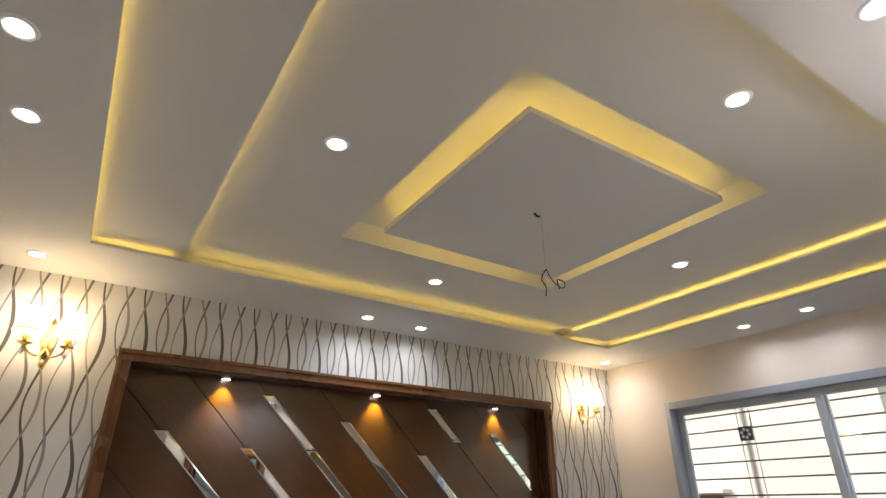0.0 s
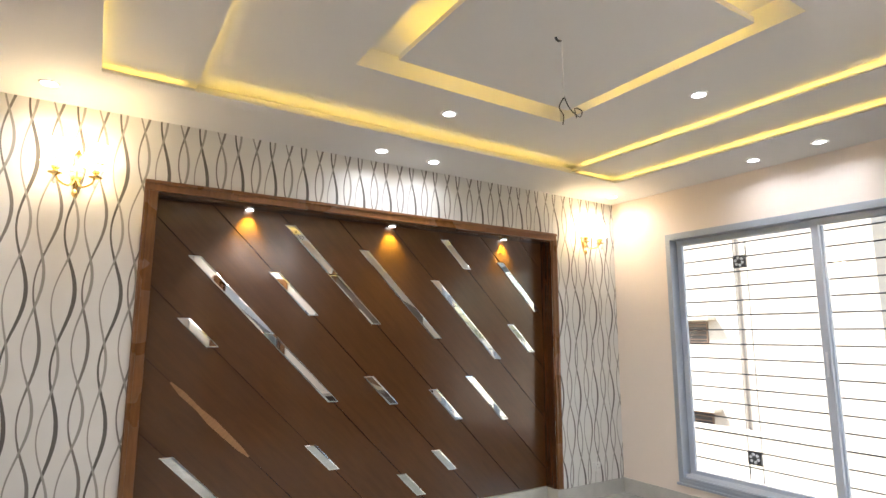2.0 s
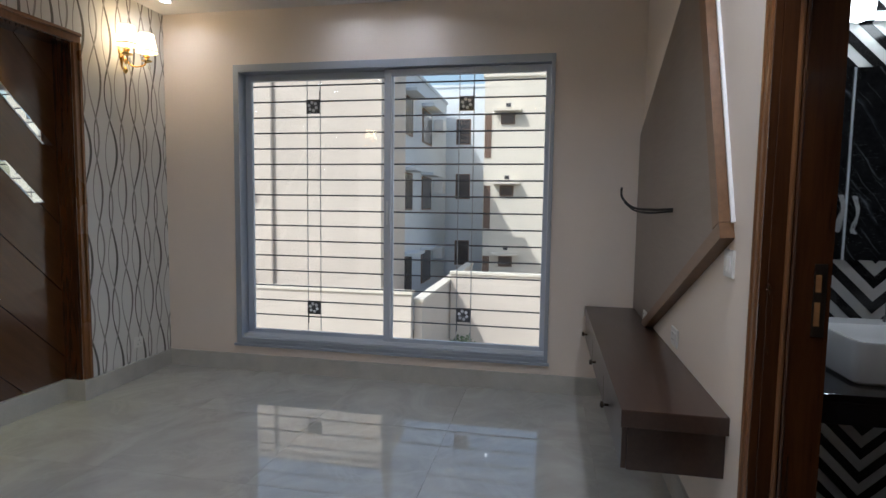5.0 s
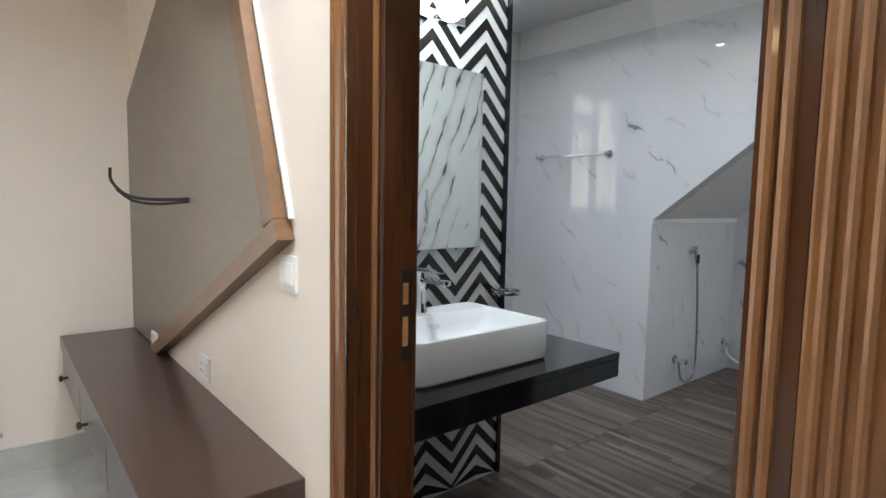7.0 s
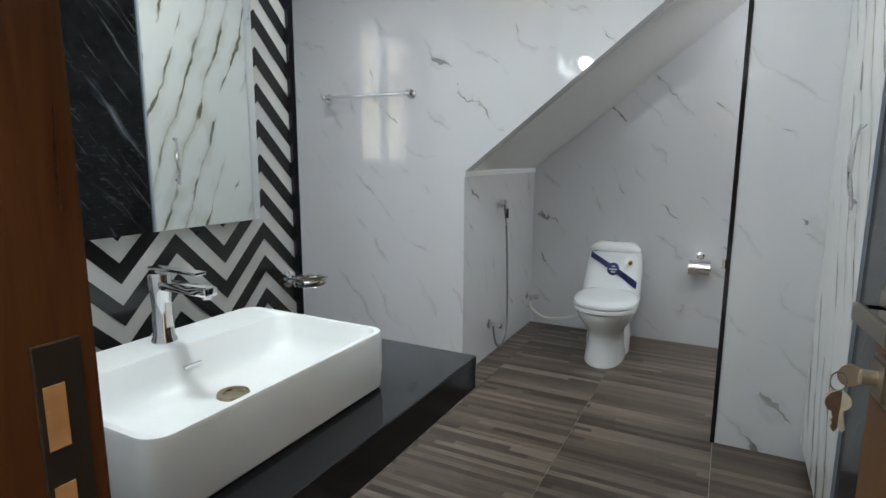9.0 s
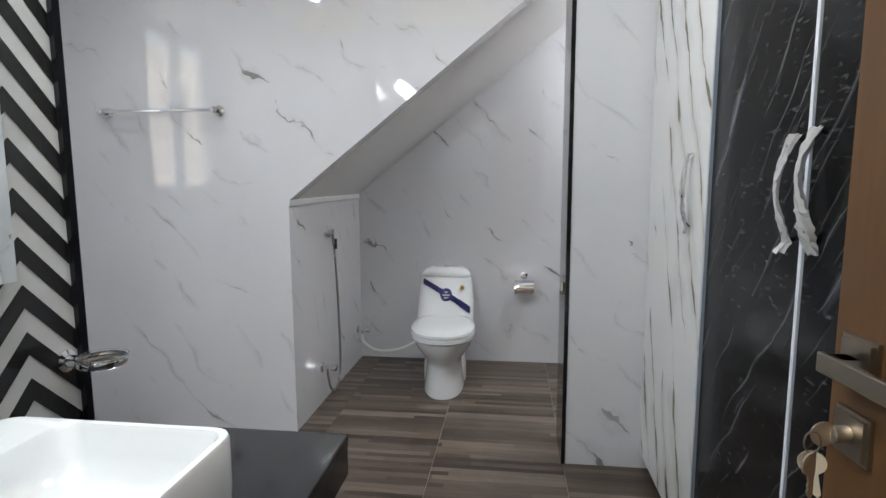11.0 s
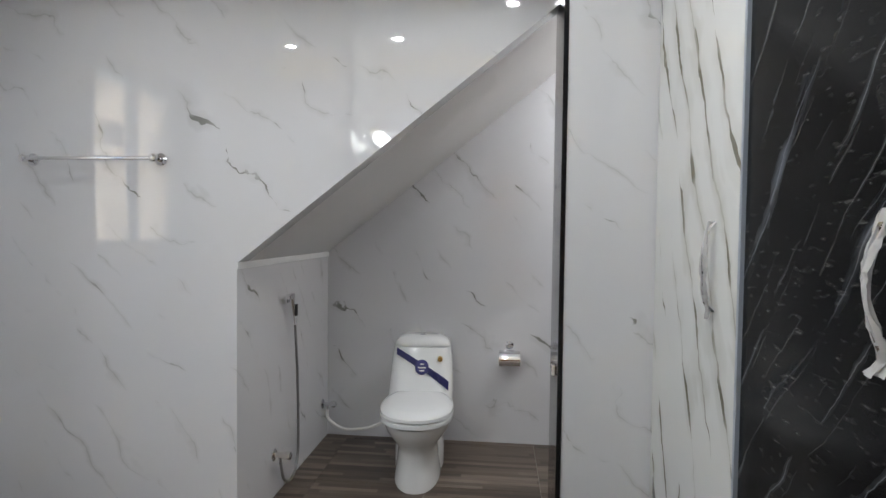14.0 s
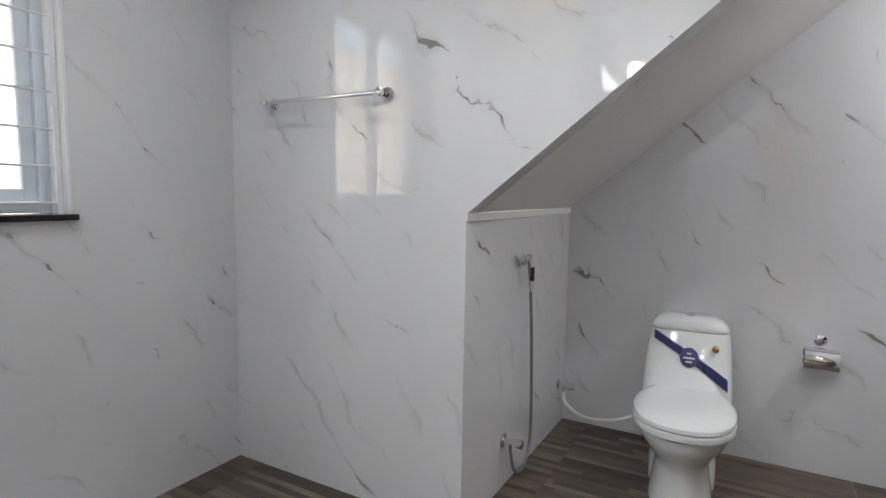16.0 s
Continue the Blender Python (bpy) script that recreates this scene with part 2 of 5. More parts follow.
PAINT = plain("cream_wall_paint", (0.78, 0.69, 0.615), 0.55, vary=0.02, scale=1.2, bump=0.04)
CEIL = plain("ceiling_paint", (0.70, 0.69, 0.68), 0.7, vary=0.015, scale=1.0, bump=0.03)
WHITE = plain("white_paint", (0.78, 0.78, 0.78), 0.6, vary=0.02, scale=1.5, bump=0.03)
PAPER = wallpaper()
TILE = bedroom_tile()
GROUT = plain("grey_grout", (0.36, 0.34, 0.31), 0.8)
SKIRT = plain("skirting_tile", (0.48, 0.47, 0.44), 0.15, vary=0.12, scale=4, bump=0.01)
PLANK = wood("walnut_veneer", (0.048, 0.019, 0.0063), (0.116, 0.046, 0.0145), 0.22, (6, 6, 0.7), 0.35, (0, 45, 0), True, (0.1, 0.9))
FRAME_WOOD = wood("stained_frame", (0.10, 0.038, 0.011), (0.24, 0.10, 0.032), 0.28, (8, 8, 1), 0.3)
BARE = wood("bare_timber", (0.20, 0.09, 0.03), (0.36, 0.18, 0.07), 0.5, (2, 2, 9), 0.0, (0, 45, 0))
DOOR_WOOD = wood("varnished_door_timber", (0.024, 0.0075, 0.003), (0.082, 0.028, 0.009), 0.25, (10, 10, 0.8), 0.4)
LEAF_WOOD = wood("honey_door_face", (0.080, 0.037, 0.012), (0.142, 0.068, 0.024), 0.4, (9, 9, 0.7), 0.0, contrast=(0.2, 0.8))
SHELF = wood("dark_laminate", (0.036, 0.020, 0.0145), (0.062, 0.036, 0.026), 0.3, (1, 12, 12), 0.15)
TVBOARD = wood("taupe_laminate", (0.145, 0.110, 0.088), (0.195, 0.152, 0.122), 0.35, (1, 8, 8), 0.1)
TVTRIM = wood("oak_trim", (0.12, 0.055, 0.022), (0.21, 0.105, 0.045), 0.35, (2, 8, 8), 0.1)
ALU = plain("powder_coated_aluminium", (0.38, 0.42, 0.49), 0.35, 0.2, 0.03)
ALU_SASH = plain("blue_grey_sash", (0.50, 0.55, 0.64), 0.3, 0.1, 0.03)
ALU_WHITE = plain("white_window_profile", (0.68, 0.72, 0.78), 0.35, 0.0, 0.02)
BAR = plain("dark_steel_bar", (0.075, 0.075, 0.08), 0.45, 0.4, 0.1)
BAR_PALE = plain("grey_steel_upright", (0.34, 0.34, 0.35), 0.45, 0.2, 0.06)
BAR_WHITE = plain("white_steel_bar", (0.72, 0.72, 0.74), 0.4, 0.0, 0.03)
MARBLE = marble("white_marble_tile", (0.71, 0.71, 0.735), (0.44, 0.44, 0.44), (0.25, 0.25, 0.235), (0, -48, 0), 0.19, 0.0028, 0.0090, 0.49, 0.008, 0.56, 1.1, ior=1.75, breaks=4.0)
MARBLE_BOLD = marble("bold_veined_laminate", (0.80, 0.805, 0.79), (0.36, 0.35, 0.29), (0.15, 0.14, 0.095), (-22, 0, 0), 0.135, 0.0042, 0.011, 0.43, 0.12, 0.46, 0.55, breaks=2.3)
MARBLE_BLACK = black_marble()
GRANITE = plain("black_granite", (0.010, 0.010, 0.012), 0.10, 0.0, 0.3, 40, 0.0)
BATH_FLOOR = bath_tile()
ZIG_BLACK = plain("black_glazed_tile", (0.014, 0.013, 0.013), 0.15, vary=0.2)
ZIG_WHITE = plain("white_glazed_tile", (0.62, 0.62, 0.60), 0.15, vary=0.05)
CERAMIC = plain("white_glazed_ceramic", (0.74, 0.75, 0.752), 0.07, vary=0.01, bump=0.0)
CHROME = plain("chrome", (0.80, 0.80, 0.82), 0.07, 1.0, 0.02, bump=0.0)
NICKEL = plain("satin_nickel", (0.33, 0.29, 0.235), 0.30, 1.0, 0.05, bump=0.02)
HOSE = plain("ribbed_steel_hose", (0.30, 0.30, 0.30), 0.35, 0.8, 0.1, bump=0.1)
DRAIN = plain("tarnished_brass", (0.30, 0.24, 0.15), 0.25, 1.0, 0.1, bump=0.0)
BRASS = plain("polished_brass", (0.66, 0.46, 0.18), 0.2, 1.0, 0.06, bump=0.0)
KEY_METAL = plain("worn_key_metal", (0.60, 0.53, 0.43), 0.3, 0.9, 0.08, bump=0.0)
BRONZE = plain("dark_bronze", (0.060, 0.048, 0.038), 0.35, 0.8, 0.1)
MIRROR = Net("mirror_glass").done((0.86, 0.89, 0.88), 0.02, 1.0)
PLASTIC = plain("white_plastic", (0.74, 0.73, 0.71), 0.35, vary=0.02, bump=0.0)
CABLE = plain("black_cable", (0.015, 0.015, 0.015), 0.5, vary=0.1)
RIBBON = plain("violet_paper_band", (0.030, 0.028, 0.16), 0.5, vary=0.1)
WRAP = Net("clear_wrap").done((0.80, 0.79, 0.79), 0.12)
WRAP.node_tree.nodes["Principled BSDF"].inputs["Transmission Weight"].default_value = 0.45
COVE_MAT = glow("amber_led_strip", (1.0, 0.66, 0.12), COVE)
LENS = glow("cool_led_lens", (0.96, 0.98, 1.0), 6.0)
SHADE_MAT = glow("lit_fabric_shade", (1.0, 0.74, 0.40), SHADE)
BULB_MAT = glow("frosted_globe", (0.95, 1.0, 0.97), BULB)
RENDER_CREAM = plain("cream_render", (0.60, 0.535, 0.46), 0.85, vary=0.07, scale=0.4, bump=0.1)
RENDER_YELLOW = plain("pale_yellow_render", (0.70, 0.65, 0.55), 0.85, vary=0.05, scale=0.4, bump=0.1)
RENDER_GREY = plain("pale_grey_render", (0.62, 0.66, 0.69), 0.85, vary=0.08, scale=0.4, bump=0.1)
DARKPANE = plain("dark_window_pane", (0.05, 0.05, 0.055), 0.15, vary=0.2)
GROUND = plain("dusty_ground", (0.24, 0.21, 0.17), 0.95, vary=0.2, scale=0.6, bump=0.3)
BROWNWIN = plain("brown_window_frame", (0.16, 0.10, 0.07), 0.5, vary=0.1)
LEAVES = plain("green_leaf", (0.06, 0.10, 0.035), 0.6, vary=0.3)
pane_net = Net("clear_pane")
pane_net.b.inputs["Transmission Weight"].default_value = 1.0
pane_net.b.inputs["IOR"].default_value = 1.45
PANE = pane_net.done((0.97, 0.985, 0.98), 0.0)


# ---- builders ----
def box(bm, x0, x1, y0, y1, z0, z1, bevel=0.0):
    v = [bm.verts.new((x, y, z)) for x in (x0, x1) for y in (y0, y1) for z in (z0, z1)]
    f = [bm.faces.new([v[i] for i in q]) for q in ((0, 1, 3, 2), (4, 6, 7, 5), (0, 4, 5, 1), (2, 3, 7, 6), (0, 2, 6, 4), (1, 5, 7, 3))]
    if bevel:
        edges = {e for face in f for e in face.edges}
        bmesh.ops.bevel(bm, geom=list(edges), offset=bevel, segments=2, affect='EDGES', profile=0.6)
    return bm


def bx(*args, **kw):
    return box(bmesh.new(), *args, **kw)


def prism(bm, pts, axis, a, b):
    """A prism over a polygon pts in the plane across axis (0 x, 1 y, 2 z), from a to b."""
    def at(p, h):
        q = list(p)
        q.insert(axis, h)
        return q
    lo = [bm.verts.new(at(p, a)) for p in pts]
    hi = [bm.verts.new(at(p, b)) for p in pts]
    bm.faces.new(lo)
    bm.faces.new(hi)
    for i in range(len(pts)):
        j = (i + 1) % len(pts)
        bm.faces.new((lo[i], lo[j], hi[j], hi[i]))
    bmesh.ops.recalc_face_normals(bm, faces=bm.faces)
    return bm


def lathe(bm, rings, centre=(0, 0, 0), axis=2, n=24, caps=True):
    """Rings of (radius, height) turned about an axis through centre."""
    loops = []
    for r, h in rings:
        loop = []
        for k in range(n):
            a = 2 * math.pi * k / n
            p = [r * math.cos(a), r * math.sin(a)]
            p.insert(axis, h)
            loop.append(bm.verts.new(Vector(p) + Vector(centre)))
        loops.append(loop)
    for l0, l1 in zip(loops, loops[1:]):
        for k in range(n):
            bm.faces.new((l0[k], l0[(k + 1) % n], l1[(k + 1) % n], l1[k]))
    if caps:
        bm.faces.new(loops[0])
        bm.faces.new(loops[-1])
    bmesh.ops.recalc_face_normals(bm, faces=bm.faces)
    return bm


def loft(bm, loops, caps=True):
    vs = [[bm.verts.new(p) for p in l] for l in loops]
    n = len(vs[0])
    for a, b in zip(vs, vs[1:]):
        for k in range(n):
            bm.faces.new((a[k], a[(k + 1) % n], b[(k + 1) % n], b[k]))
    if caps:
        bm.faces.new(vs[0])
        bm.faces.new(vs[-1])
    bmesh.ops.recalc_face_normals(bm, faces=bm.faces)
    return bm


def tube(bm, pts, r, n=8, smooth=4):
    """A round rod or hose along points, rounded between them."""
    pts = [Vector(p) for p in pts]
    line = []
    for i in range(len(pts) - 1):
        p0, p1, p2, p3 = pts[max(i - 1, 0)], pts[i], pts[i + 1], pts[min(i + 2, len(pts) - 1)]
        for k in range(smooth if len(pts) > 2 else 1):
            t = k / smooth
            line.append(0.5 * (2 * p1 + (p2 - p0) * t + (2 * p0 - 5 * p1 + 4 * p2 - p3) * t * t + (3 * p1 - p0 - 3 * p2 + p3) * t ** 3))
    line.append(pts[-1])
    loops, side = [], None
    for i, p in enumerate(line):
        d = (line[min(i + 1, len(line) - 1)] - line[max(i - 1, 0)]).normalized()
        if side is None:
            side = d.orthogonal().normalized()
        side = (side - d * side.dot(d)).normalized()
        up = d.cross(side)
        loops.append([p + r * (math.cos(2 * math.pi * k / n) * side + math.sin(2 * math.pi * k / n) * up) for k in range(n)])
    return loft(bm, loops)


def mesh_of(name, bm, mat, smooth=False):
    me = bpy.data.meshes.new(name)
    bmesh.ops.recalc_face_normals(bm, faces=bm.faces)
    bm.to_mesh(me)
    bm.free()
    me.materials.append(mat)
    if smooth:
        me.polygons.foreach_set("use_smooth", [True] * len(me.polygons))
        me.set_sharp_from_angle(angle=radians(40))
    return me


def setting(name, bm, mat, label="", category=""):
    ob = new(name, mesh_of(name, bm, mat))
    return tagged(ob, label, category, kind="structure")


def thing(name, at, label, category, group=""):
    ob = new(name)
    ob.location = at
    return tagged(ob, label, category, group)


def part(name, bm, mat, parent, label="", smooth=False):
    """One mesh, given in world places, under a thing or one of its parts."""
    top = parent
    base = Vector((0, 0, 0))
    while top is not None:
        base += top.location
        top = top.parent
    bmesh.ops.translate(bm, verts=bm.verts, vec=-base)
    ob = new(name, mesh_of(name, bm, mat, smooth))
    ob.parent = parent
    return tagged(ob, label)


def solo(name, bm, mat, at, label, category, group="", smooth=False):
    bmesh.ops.translate(bm, verts=bm.verts, vec=-Vector(at))
    ob = new(name, mesh_of(name, bm, mat, smooth))
    ob.location = at
    return tagged(ob, label, category, group)


def spot_disc(at, watts, size, color, spread=150, target=None):
    data = bpy.data.lights.new("lamp_light", 'AREA')
    data.shape, data.size, data.energy, data.color, data.spread = 'DISK', size, watts, color, radians(spread)
    ob = new("lamp_light", data)
    ob.matrix_world = look(at, target or (at[0], at[1] + 0.0001, at[2] - 1))
    return ob


# ---- large structure: bedroom ----
WX, TVY, ROOM_Z = -4.98, -3.535, 2.81
bm = bmesh.new()
box(bm, -5.2, -4.03, 0, 0.3, 0, 2.95)
box(bm, -0.845, 0.22, 0, 0.3, 0, 2.95)
box(bm, -4.03, -0.845, 0, 0.3, 2.285, 2.95)
setting("wall_north", bm, PAPER, "cream wallpaper wall with waving grey-brown lines", "wall")
setting("wall_niche_back", bx(-4.03, -0.845, 0.17, 0.3, 0, 2.285), PAINT, "plaster back of the panelled niche", "wall")

bm = bmesh.new()
box(bm, 0, 0.22, -0.588, 0.0, -0.2, 2.95)
box(bm, 0, 0.22, -3.69, -2.958, -0.2, 2.95)
box(bm, 0, 0.22, -2.958, -0.588, -0.2, 0.207)
box(bm, 0, 0.22, -2.958, -0.588, 2.320, 2.95)
setting("wall_east", bm, PAINT, "cream painted wall round the wide window", "wall")

bm = bmesh.new()
box(bm, -2.15, 0, -3.69, TVY, 0, 2.95)
box(bm, -3.30, -2.99, -3.69, TVY, 0, 2.95)
box(bm, -2.99, -2.15, -3.69, TVY, 2.09, 2.95)
box(bm, -3.72, -3.0, -3.80, -3.6905, 0, 2.95)
setting("wall_south", bm, PAINT, "cream painted wall with the bathroom doorway", "wall")
setting("wall_west", bx(-5.2, -4.98, -5.4, 0, 0, 2.95), PAINT, "cream painted side wall", "wall")
bm = bmesh.new()
box(bm, -3.72, -3.585, -7.7, -3.69, 0, 2.95)
box(bm, -4.98, -3.72, -5.4, -5.2, 0, 2.95)
setting("wall_entry", bm, PAINT, "cream painted entry passage walls", "wall")
setting("ceiling_entry", bx(-4.98, -3.30, -5.2, TVY, 2.715, 2.8), CEIL, "white passage ceiling", "ceiling")
# Unseen slab, added over all rooms to stop sky light leaking in.
setting("roof_slab", bx(-5.3, 0.3, -7.9, 0.4, 2.99, 3.15), GROUND, "unseen slab that keeps sky light out of the rooms", "roof")

# stepped false ceiling
BZ, LIP, BAND, TRAY = 2.715, 2.730, 2.765, 2.810
X0, X1, Y0, Y1 = -4.365, -0.615, -3.155, -0.573
bm = bmesh.new()
for x0, x1, y0, y1 in ((WX, X0, TVY, 0), (X1, 0, TVY, 0), (X0, X1, Y1, 0), (X0, X1, TVY, Y0)):
    box(bm, x0, x1, y0, y1, BZ, LIP)
R, RY = 0.065, 0.13
for x0, x1, y0, y1 in ((WX, X0 - R, TVY, 0), (X1 + R, 0, TVY, 0), (X0 - R, X1 + R, Y1 + RY, 0), (X0 - R, X1 + R, TVY, Y0 - RY)):
    box(bm, x0, x1, y0, y1, LIP, TRAY)
BL, BR = -3.925, -1.055
box(bm, X0 - R, BL, Y0 - RY, Y1 + RY, BAND, BAND + 0.012)
box(bm, BR, X1 + R, Y0 - RY, Y1 + RY, BAND, BAND + 0.012)
box(bm, X0 - R, BL - 0.055, Y0 - RY, Y1 + RY, BAND + 0.012, TRAY)
box(bm, BR + 0.055, X1 + R, Y0 - RY, Y1 + RY, BAND + 0.012, TRAY)
SX0, SX1, SY0, SY1 = -3.262, -1.818, -2.63, -1.145
for x0, x1, y0, y1 in ((WX, SX0, TVY, 0), (SX1, 0, TVY, 0), (SX0, SX1, SY1, 0), (SX0, SX1, TVY, SY0)):
    box(bm, x0, x1, y0, y1, TRAY, 2.832)
box(bm, WX, 0, TVY, 0, 2.925, 2.985)
for x0, x1, y0, y1 in ((SX0 - 0.06, SX0, SY0 - 0.06, SY1 + 0.06), (SX1, SX1 + 0.06, SY0 - 0.06, SY1 + 0.06), (SX0, SX1, SY1, SY1 + 0.06), (SX0, SX1, SY0 - 0.06, SY0)):
    box(bm, x0, x1, y0, y1, 2.832, 2.925)
IX0, IX1, IY0, IY1 = -3.108, -1.942, -2.475, -1.335
box(bm, IX0, IX1, IY0, IY1, 2.793, 2.822)
box(bm, IX0 + 0.1, IX1 - 0.1, IY0 + 0.1, IY1 - 0.1, 2.822, 2.925)
setting("ceiling", bm, CEIL, "white stepped gypsum ceiling with lit coves", "ceiling")


def led_run(x0, x1, y0, y1, z, tall=0.007):
    cx, cy = (x0 + x1) / 2, (y0 + y1) / 2
    solo("led_strip", bx(x0, x1, y0, y1, z, z + tall), COVE_MAT, (cx, cy, z), "glowing amber LED strip hidden in the ceiling cove", "light strip", "cove lights")


led_run(X0 - R + 0.012, X0 - R + 0.026, Y0, Y1, LIP)
led_run(X1 + R - 0.022, X1 + R - 0.013, Y0, Y1, LIP, 0.006)
led_run(BL + 0.05, BR - 0.05, Y1 + 0.036, Y1 + 0.049, LIP, 0.0033)
led_run(BL + 0.05, BR - 0.05, Y0 - RY + 0.012, Y0 - RY + 0.026, LIP)
for a, b in ((X0, BL - 0.06), (BR + 0.06, X1)):
    led_run(a, b, Y1 + 0.036, Y1 + 0.049, LIP, 0.0033)
    led_run(a, b, Y0 - RY + 0.012, Y0 - RY + 0.026, LIP)
led_run(BL - 0.050, BL - 0.036, Y0, Y1, BAND + 0.012)
led_run(BR + 0.039, BR + 0.048, Y0, Y1, BAND + 0.012, 0.006)
led_run(IX0 + 0.030, IX0 + 0.035, IY0 + 0.05, IY1 - 0.05, 2.822, 0.018)
led_run(IX1 - 0.035, IX1 - 0.030, IY0 + 0.05, IY1 - 0.05, 2.822, 0.018)
led_run(IX0 + 0.05, IX1 - 0.05, IY0 + 0.030, IY0 + 0.035, 2.822, 0.018)
led_run(IX0 + 0.05, IX1 - 0.05, IY1 - 0.035, IY1 - 0.030, 2.822, 0.018)

# ---- large structure: bathroom ----
BX, TY, AY, BZC = -0.066, -6.275, -7.53, 2.64
ZX, ZY = -1.355, -4.806
WS, WN, WB, WT = -5.58, -4.46, 1.165, 2.40
bm = bmesh.new()
box(bm, BX, 0.22, -6.40, WS, -0.2, 2.425)
box(bm, BX, 0.22, WN, -3.69, -0.2, 2.425)
box(bm, BX, 0.22, WS, WN, -0.2, WB)
box(bm, BX, 0.22, WS, WN, WT, 2.425)
setting("wall_shower_window", bm, MARBLE, "polished white veined wall tiles round the bathroom window", "wall")
SL = 0.787
xa, za = -1.272, 1.204


def soffit_z(x):
    return za + SL * (xa - x)


bm = bmesh.new()
x_end = xa - (2.425 - za) / SL
prism(bm, [(BX, 0), (xa, 0), (xa, za), (x_end, 2.425), (BX, 2.425)], 1, TY - 0.10, TY)
setting("wall_towel", bm, MARBLE, "polished white marble-look wall tiles cut under the stair", "wall")
setting("wall_toilet_back", bx(-3.585, -1.1, AY - 0.15, AY, 0, 2.95), MARBLE, "polished white marble-look tiles behind the toilet", "wall")
setting("wall_alcove_side", bx(xa, xa + 0.1, AY, TY - 0.1, 0, za), MARBLE, "marble-look tiles on the alcove side", "wall")
setting("trim_alcove", bx(xa - 0.006, xa - 0.0005, AY, TY, za - 0.026, za + 0.004, bevel=0.001), WHITE, "white edge strip above the alcove tiles", "trim")
bm = bmesh.new()
xt = -2.86
prism(bm, [(xa + 0.1, za + 0.005), (xa - 0.002, za + 0.005), (xt, soffit_z(xt)), (xt, 2.9), (xa + 0.1, 2.9)], 1, AY, TY - 0.1)
setting("soffit_stair", bm, WHITE, "white sloping underside of the stair", "ceiling")
bm = bmesh.new()
box(bm, xt - 0.6, BX, TY - 0.104, TY - 0.006, 2.427, 2.95)
box(bm, BX + 0.006, 0.22, -6.40, -3.69, 2.427, 2.95)
setting("wall_upper_band", bm, WHITE, "white painted band above the tiles", "wall")
setting("wall_pillar", bx(-3.02, -2.628, -6.38, -6.112, 0, 2.95), MARBLE, "marble-look tiled wall stub beside the alcove", "wall")
setting("trim_pillar_edge", bx(-2.628, -2.610, -6.39, -6.106, 0, 2.64), GRANITE, "polished black edge strip", "trim")
setting("wall_vanity", bx(ZX, ZX + 0.11, ZY, -3.69, 0, 2.95), ZIG_WHITE, "white tiled vanity wall", "wall")
setting("trim_vanity_edge", bx(ZX - 0.012, ZX + 0.02, ZY - 0.022, ZY, 0, 2.64), GRANITE, "black edge strip of the vanity wall", "trim")
bm = bmesh.new()
box(bm, -2.15, BX, -3.697, -3.69, 0, 2.425)
setting("wall_bath_north", bm, MARBLE, "marble-look tiles on the door side", "wall")
bm = bmesh.new()
CX0, CX1, CY0, CY1 = -2.75, -0.40, -5.75, -3.84
for x0, x1, y0, y1 in ((-3.585, CX0, AY, -3.69), (CX1, BX, AY, -3.69), (CX0, CX1, CY1, -3.69), (CX0, CX1, AY, CY0)):
    box(bm, x0, x1, y0, y1, BZC, BZC + 0.04)
box(bm, -3.585, BX, AY, -3.69, 2.80, 2.90)
for x0, x1, y0, y1 in ((CX0 - 0.14, CX0 - 0.08, CY0 - 0.1, CY1 + 0.1), (CX1 + 0.08, CX1 + 0.14, CY0 - 0.1, CY1 + 0.1), (CX0 - 0.08, CX1 + 0.08, CY1 + 0.08, CY1 + 0.1), (CX0 - 0.08, CX1 + 0.08, CY0 - 0.1, CY0 - 0.08)):
    box(bm, x0, x1, y0, y1, BZC + 0.04, 2.80)
setting("ceiling_bath", bm, CEIL, "white gypsum bathroom ceiling with a tray", "ceiling")

led_run(CX0, CX1, CY1 + 0.03, CY1 + 0.04, BZC + 0.04)
led_run(CX0, CX1, CY0 - 0.04, CY0 - 0.03, BZC + 0.04)

# bedding under the tiles
setting("floor_bedroom", bx(-5.2, 0.0, -3.61, 0.17, -0.20, -0.004), GROUT, "grout bed under the bedroom tiles", "floor")
setting("floor_bathroom", bx(-3.585, BX, AY, -3.61, -0.20, -0.004), GROUT, "grout bed under the bathroom tiles", "floor")
setting("floor_entry", bx(-4.98, -3.72, -5.2, -3.61, -0.20, 0.0), SKIRT, "grey tiled passage floor", "floor")

# skirting
bm = bmesh.new()
box(bm, WX, -4.108, -0.014, 0, 0, 0.125)
box(bm, -0.788, 0, -0.014, 0, 0, 0.125)
box(bm, -4.02, -0.87, 0.095, 0.116, 0, 0.135)
box(bm, -4.108, -4.021, -0.036, 0.116, 0, 0.135)
box(bm, -0.869, -0.788, -0.036, 0.116, 0, 0.135)
setting("baseboard", bm, SKIRT, "grey tile skirting under the panelled wall", "baseboard")
setting("baseboard_east", bx(-0.014, 0, TVY, -0.014, 0, 0.125), SKIRT, "grey tile skirting under the window", "baseboard")
bm = bmesh.new()
box(bm, -2.117, -0.014, TVY, TVY + 0.014, 0, 0.125)
box(bm, -3.30, -3.065, TVY, TVY + 0.014, 0, 0.125)
setting("baseboard_south", bm, SKIRT, "grey tile skirting beside the doorway", "baseboard")

# ---- panelled niche ----
pf = thing("picture_frame_surround", (-2.45, 0, 0), "stained wooden frame round the panelled niche", "frame")


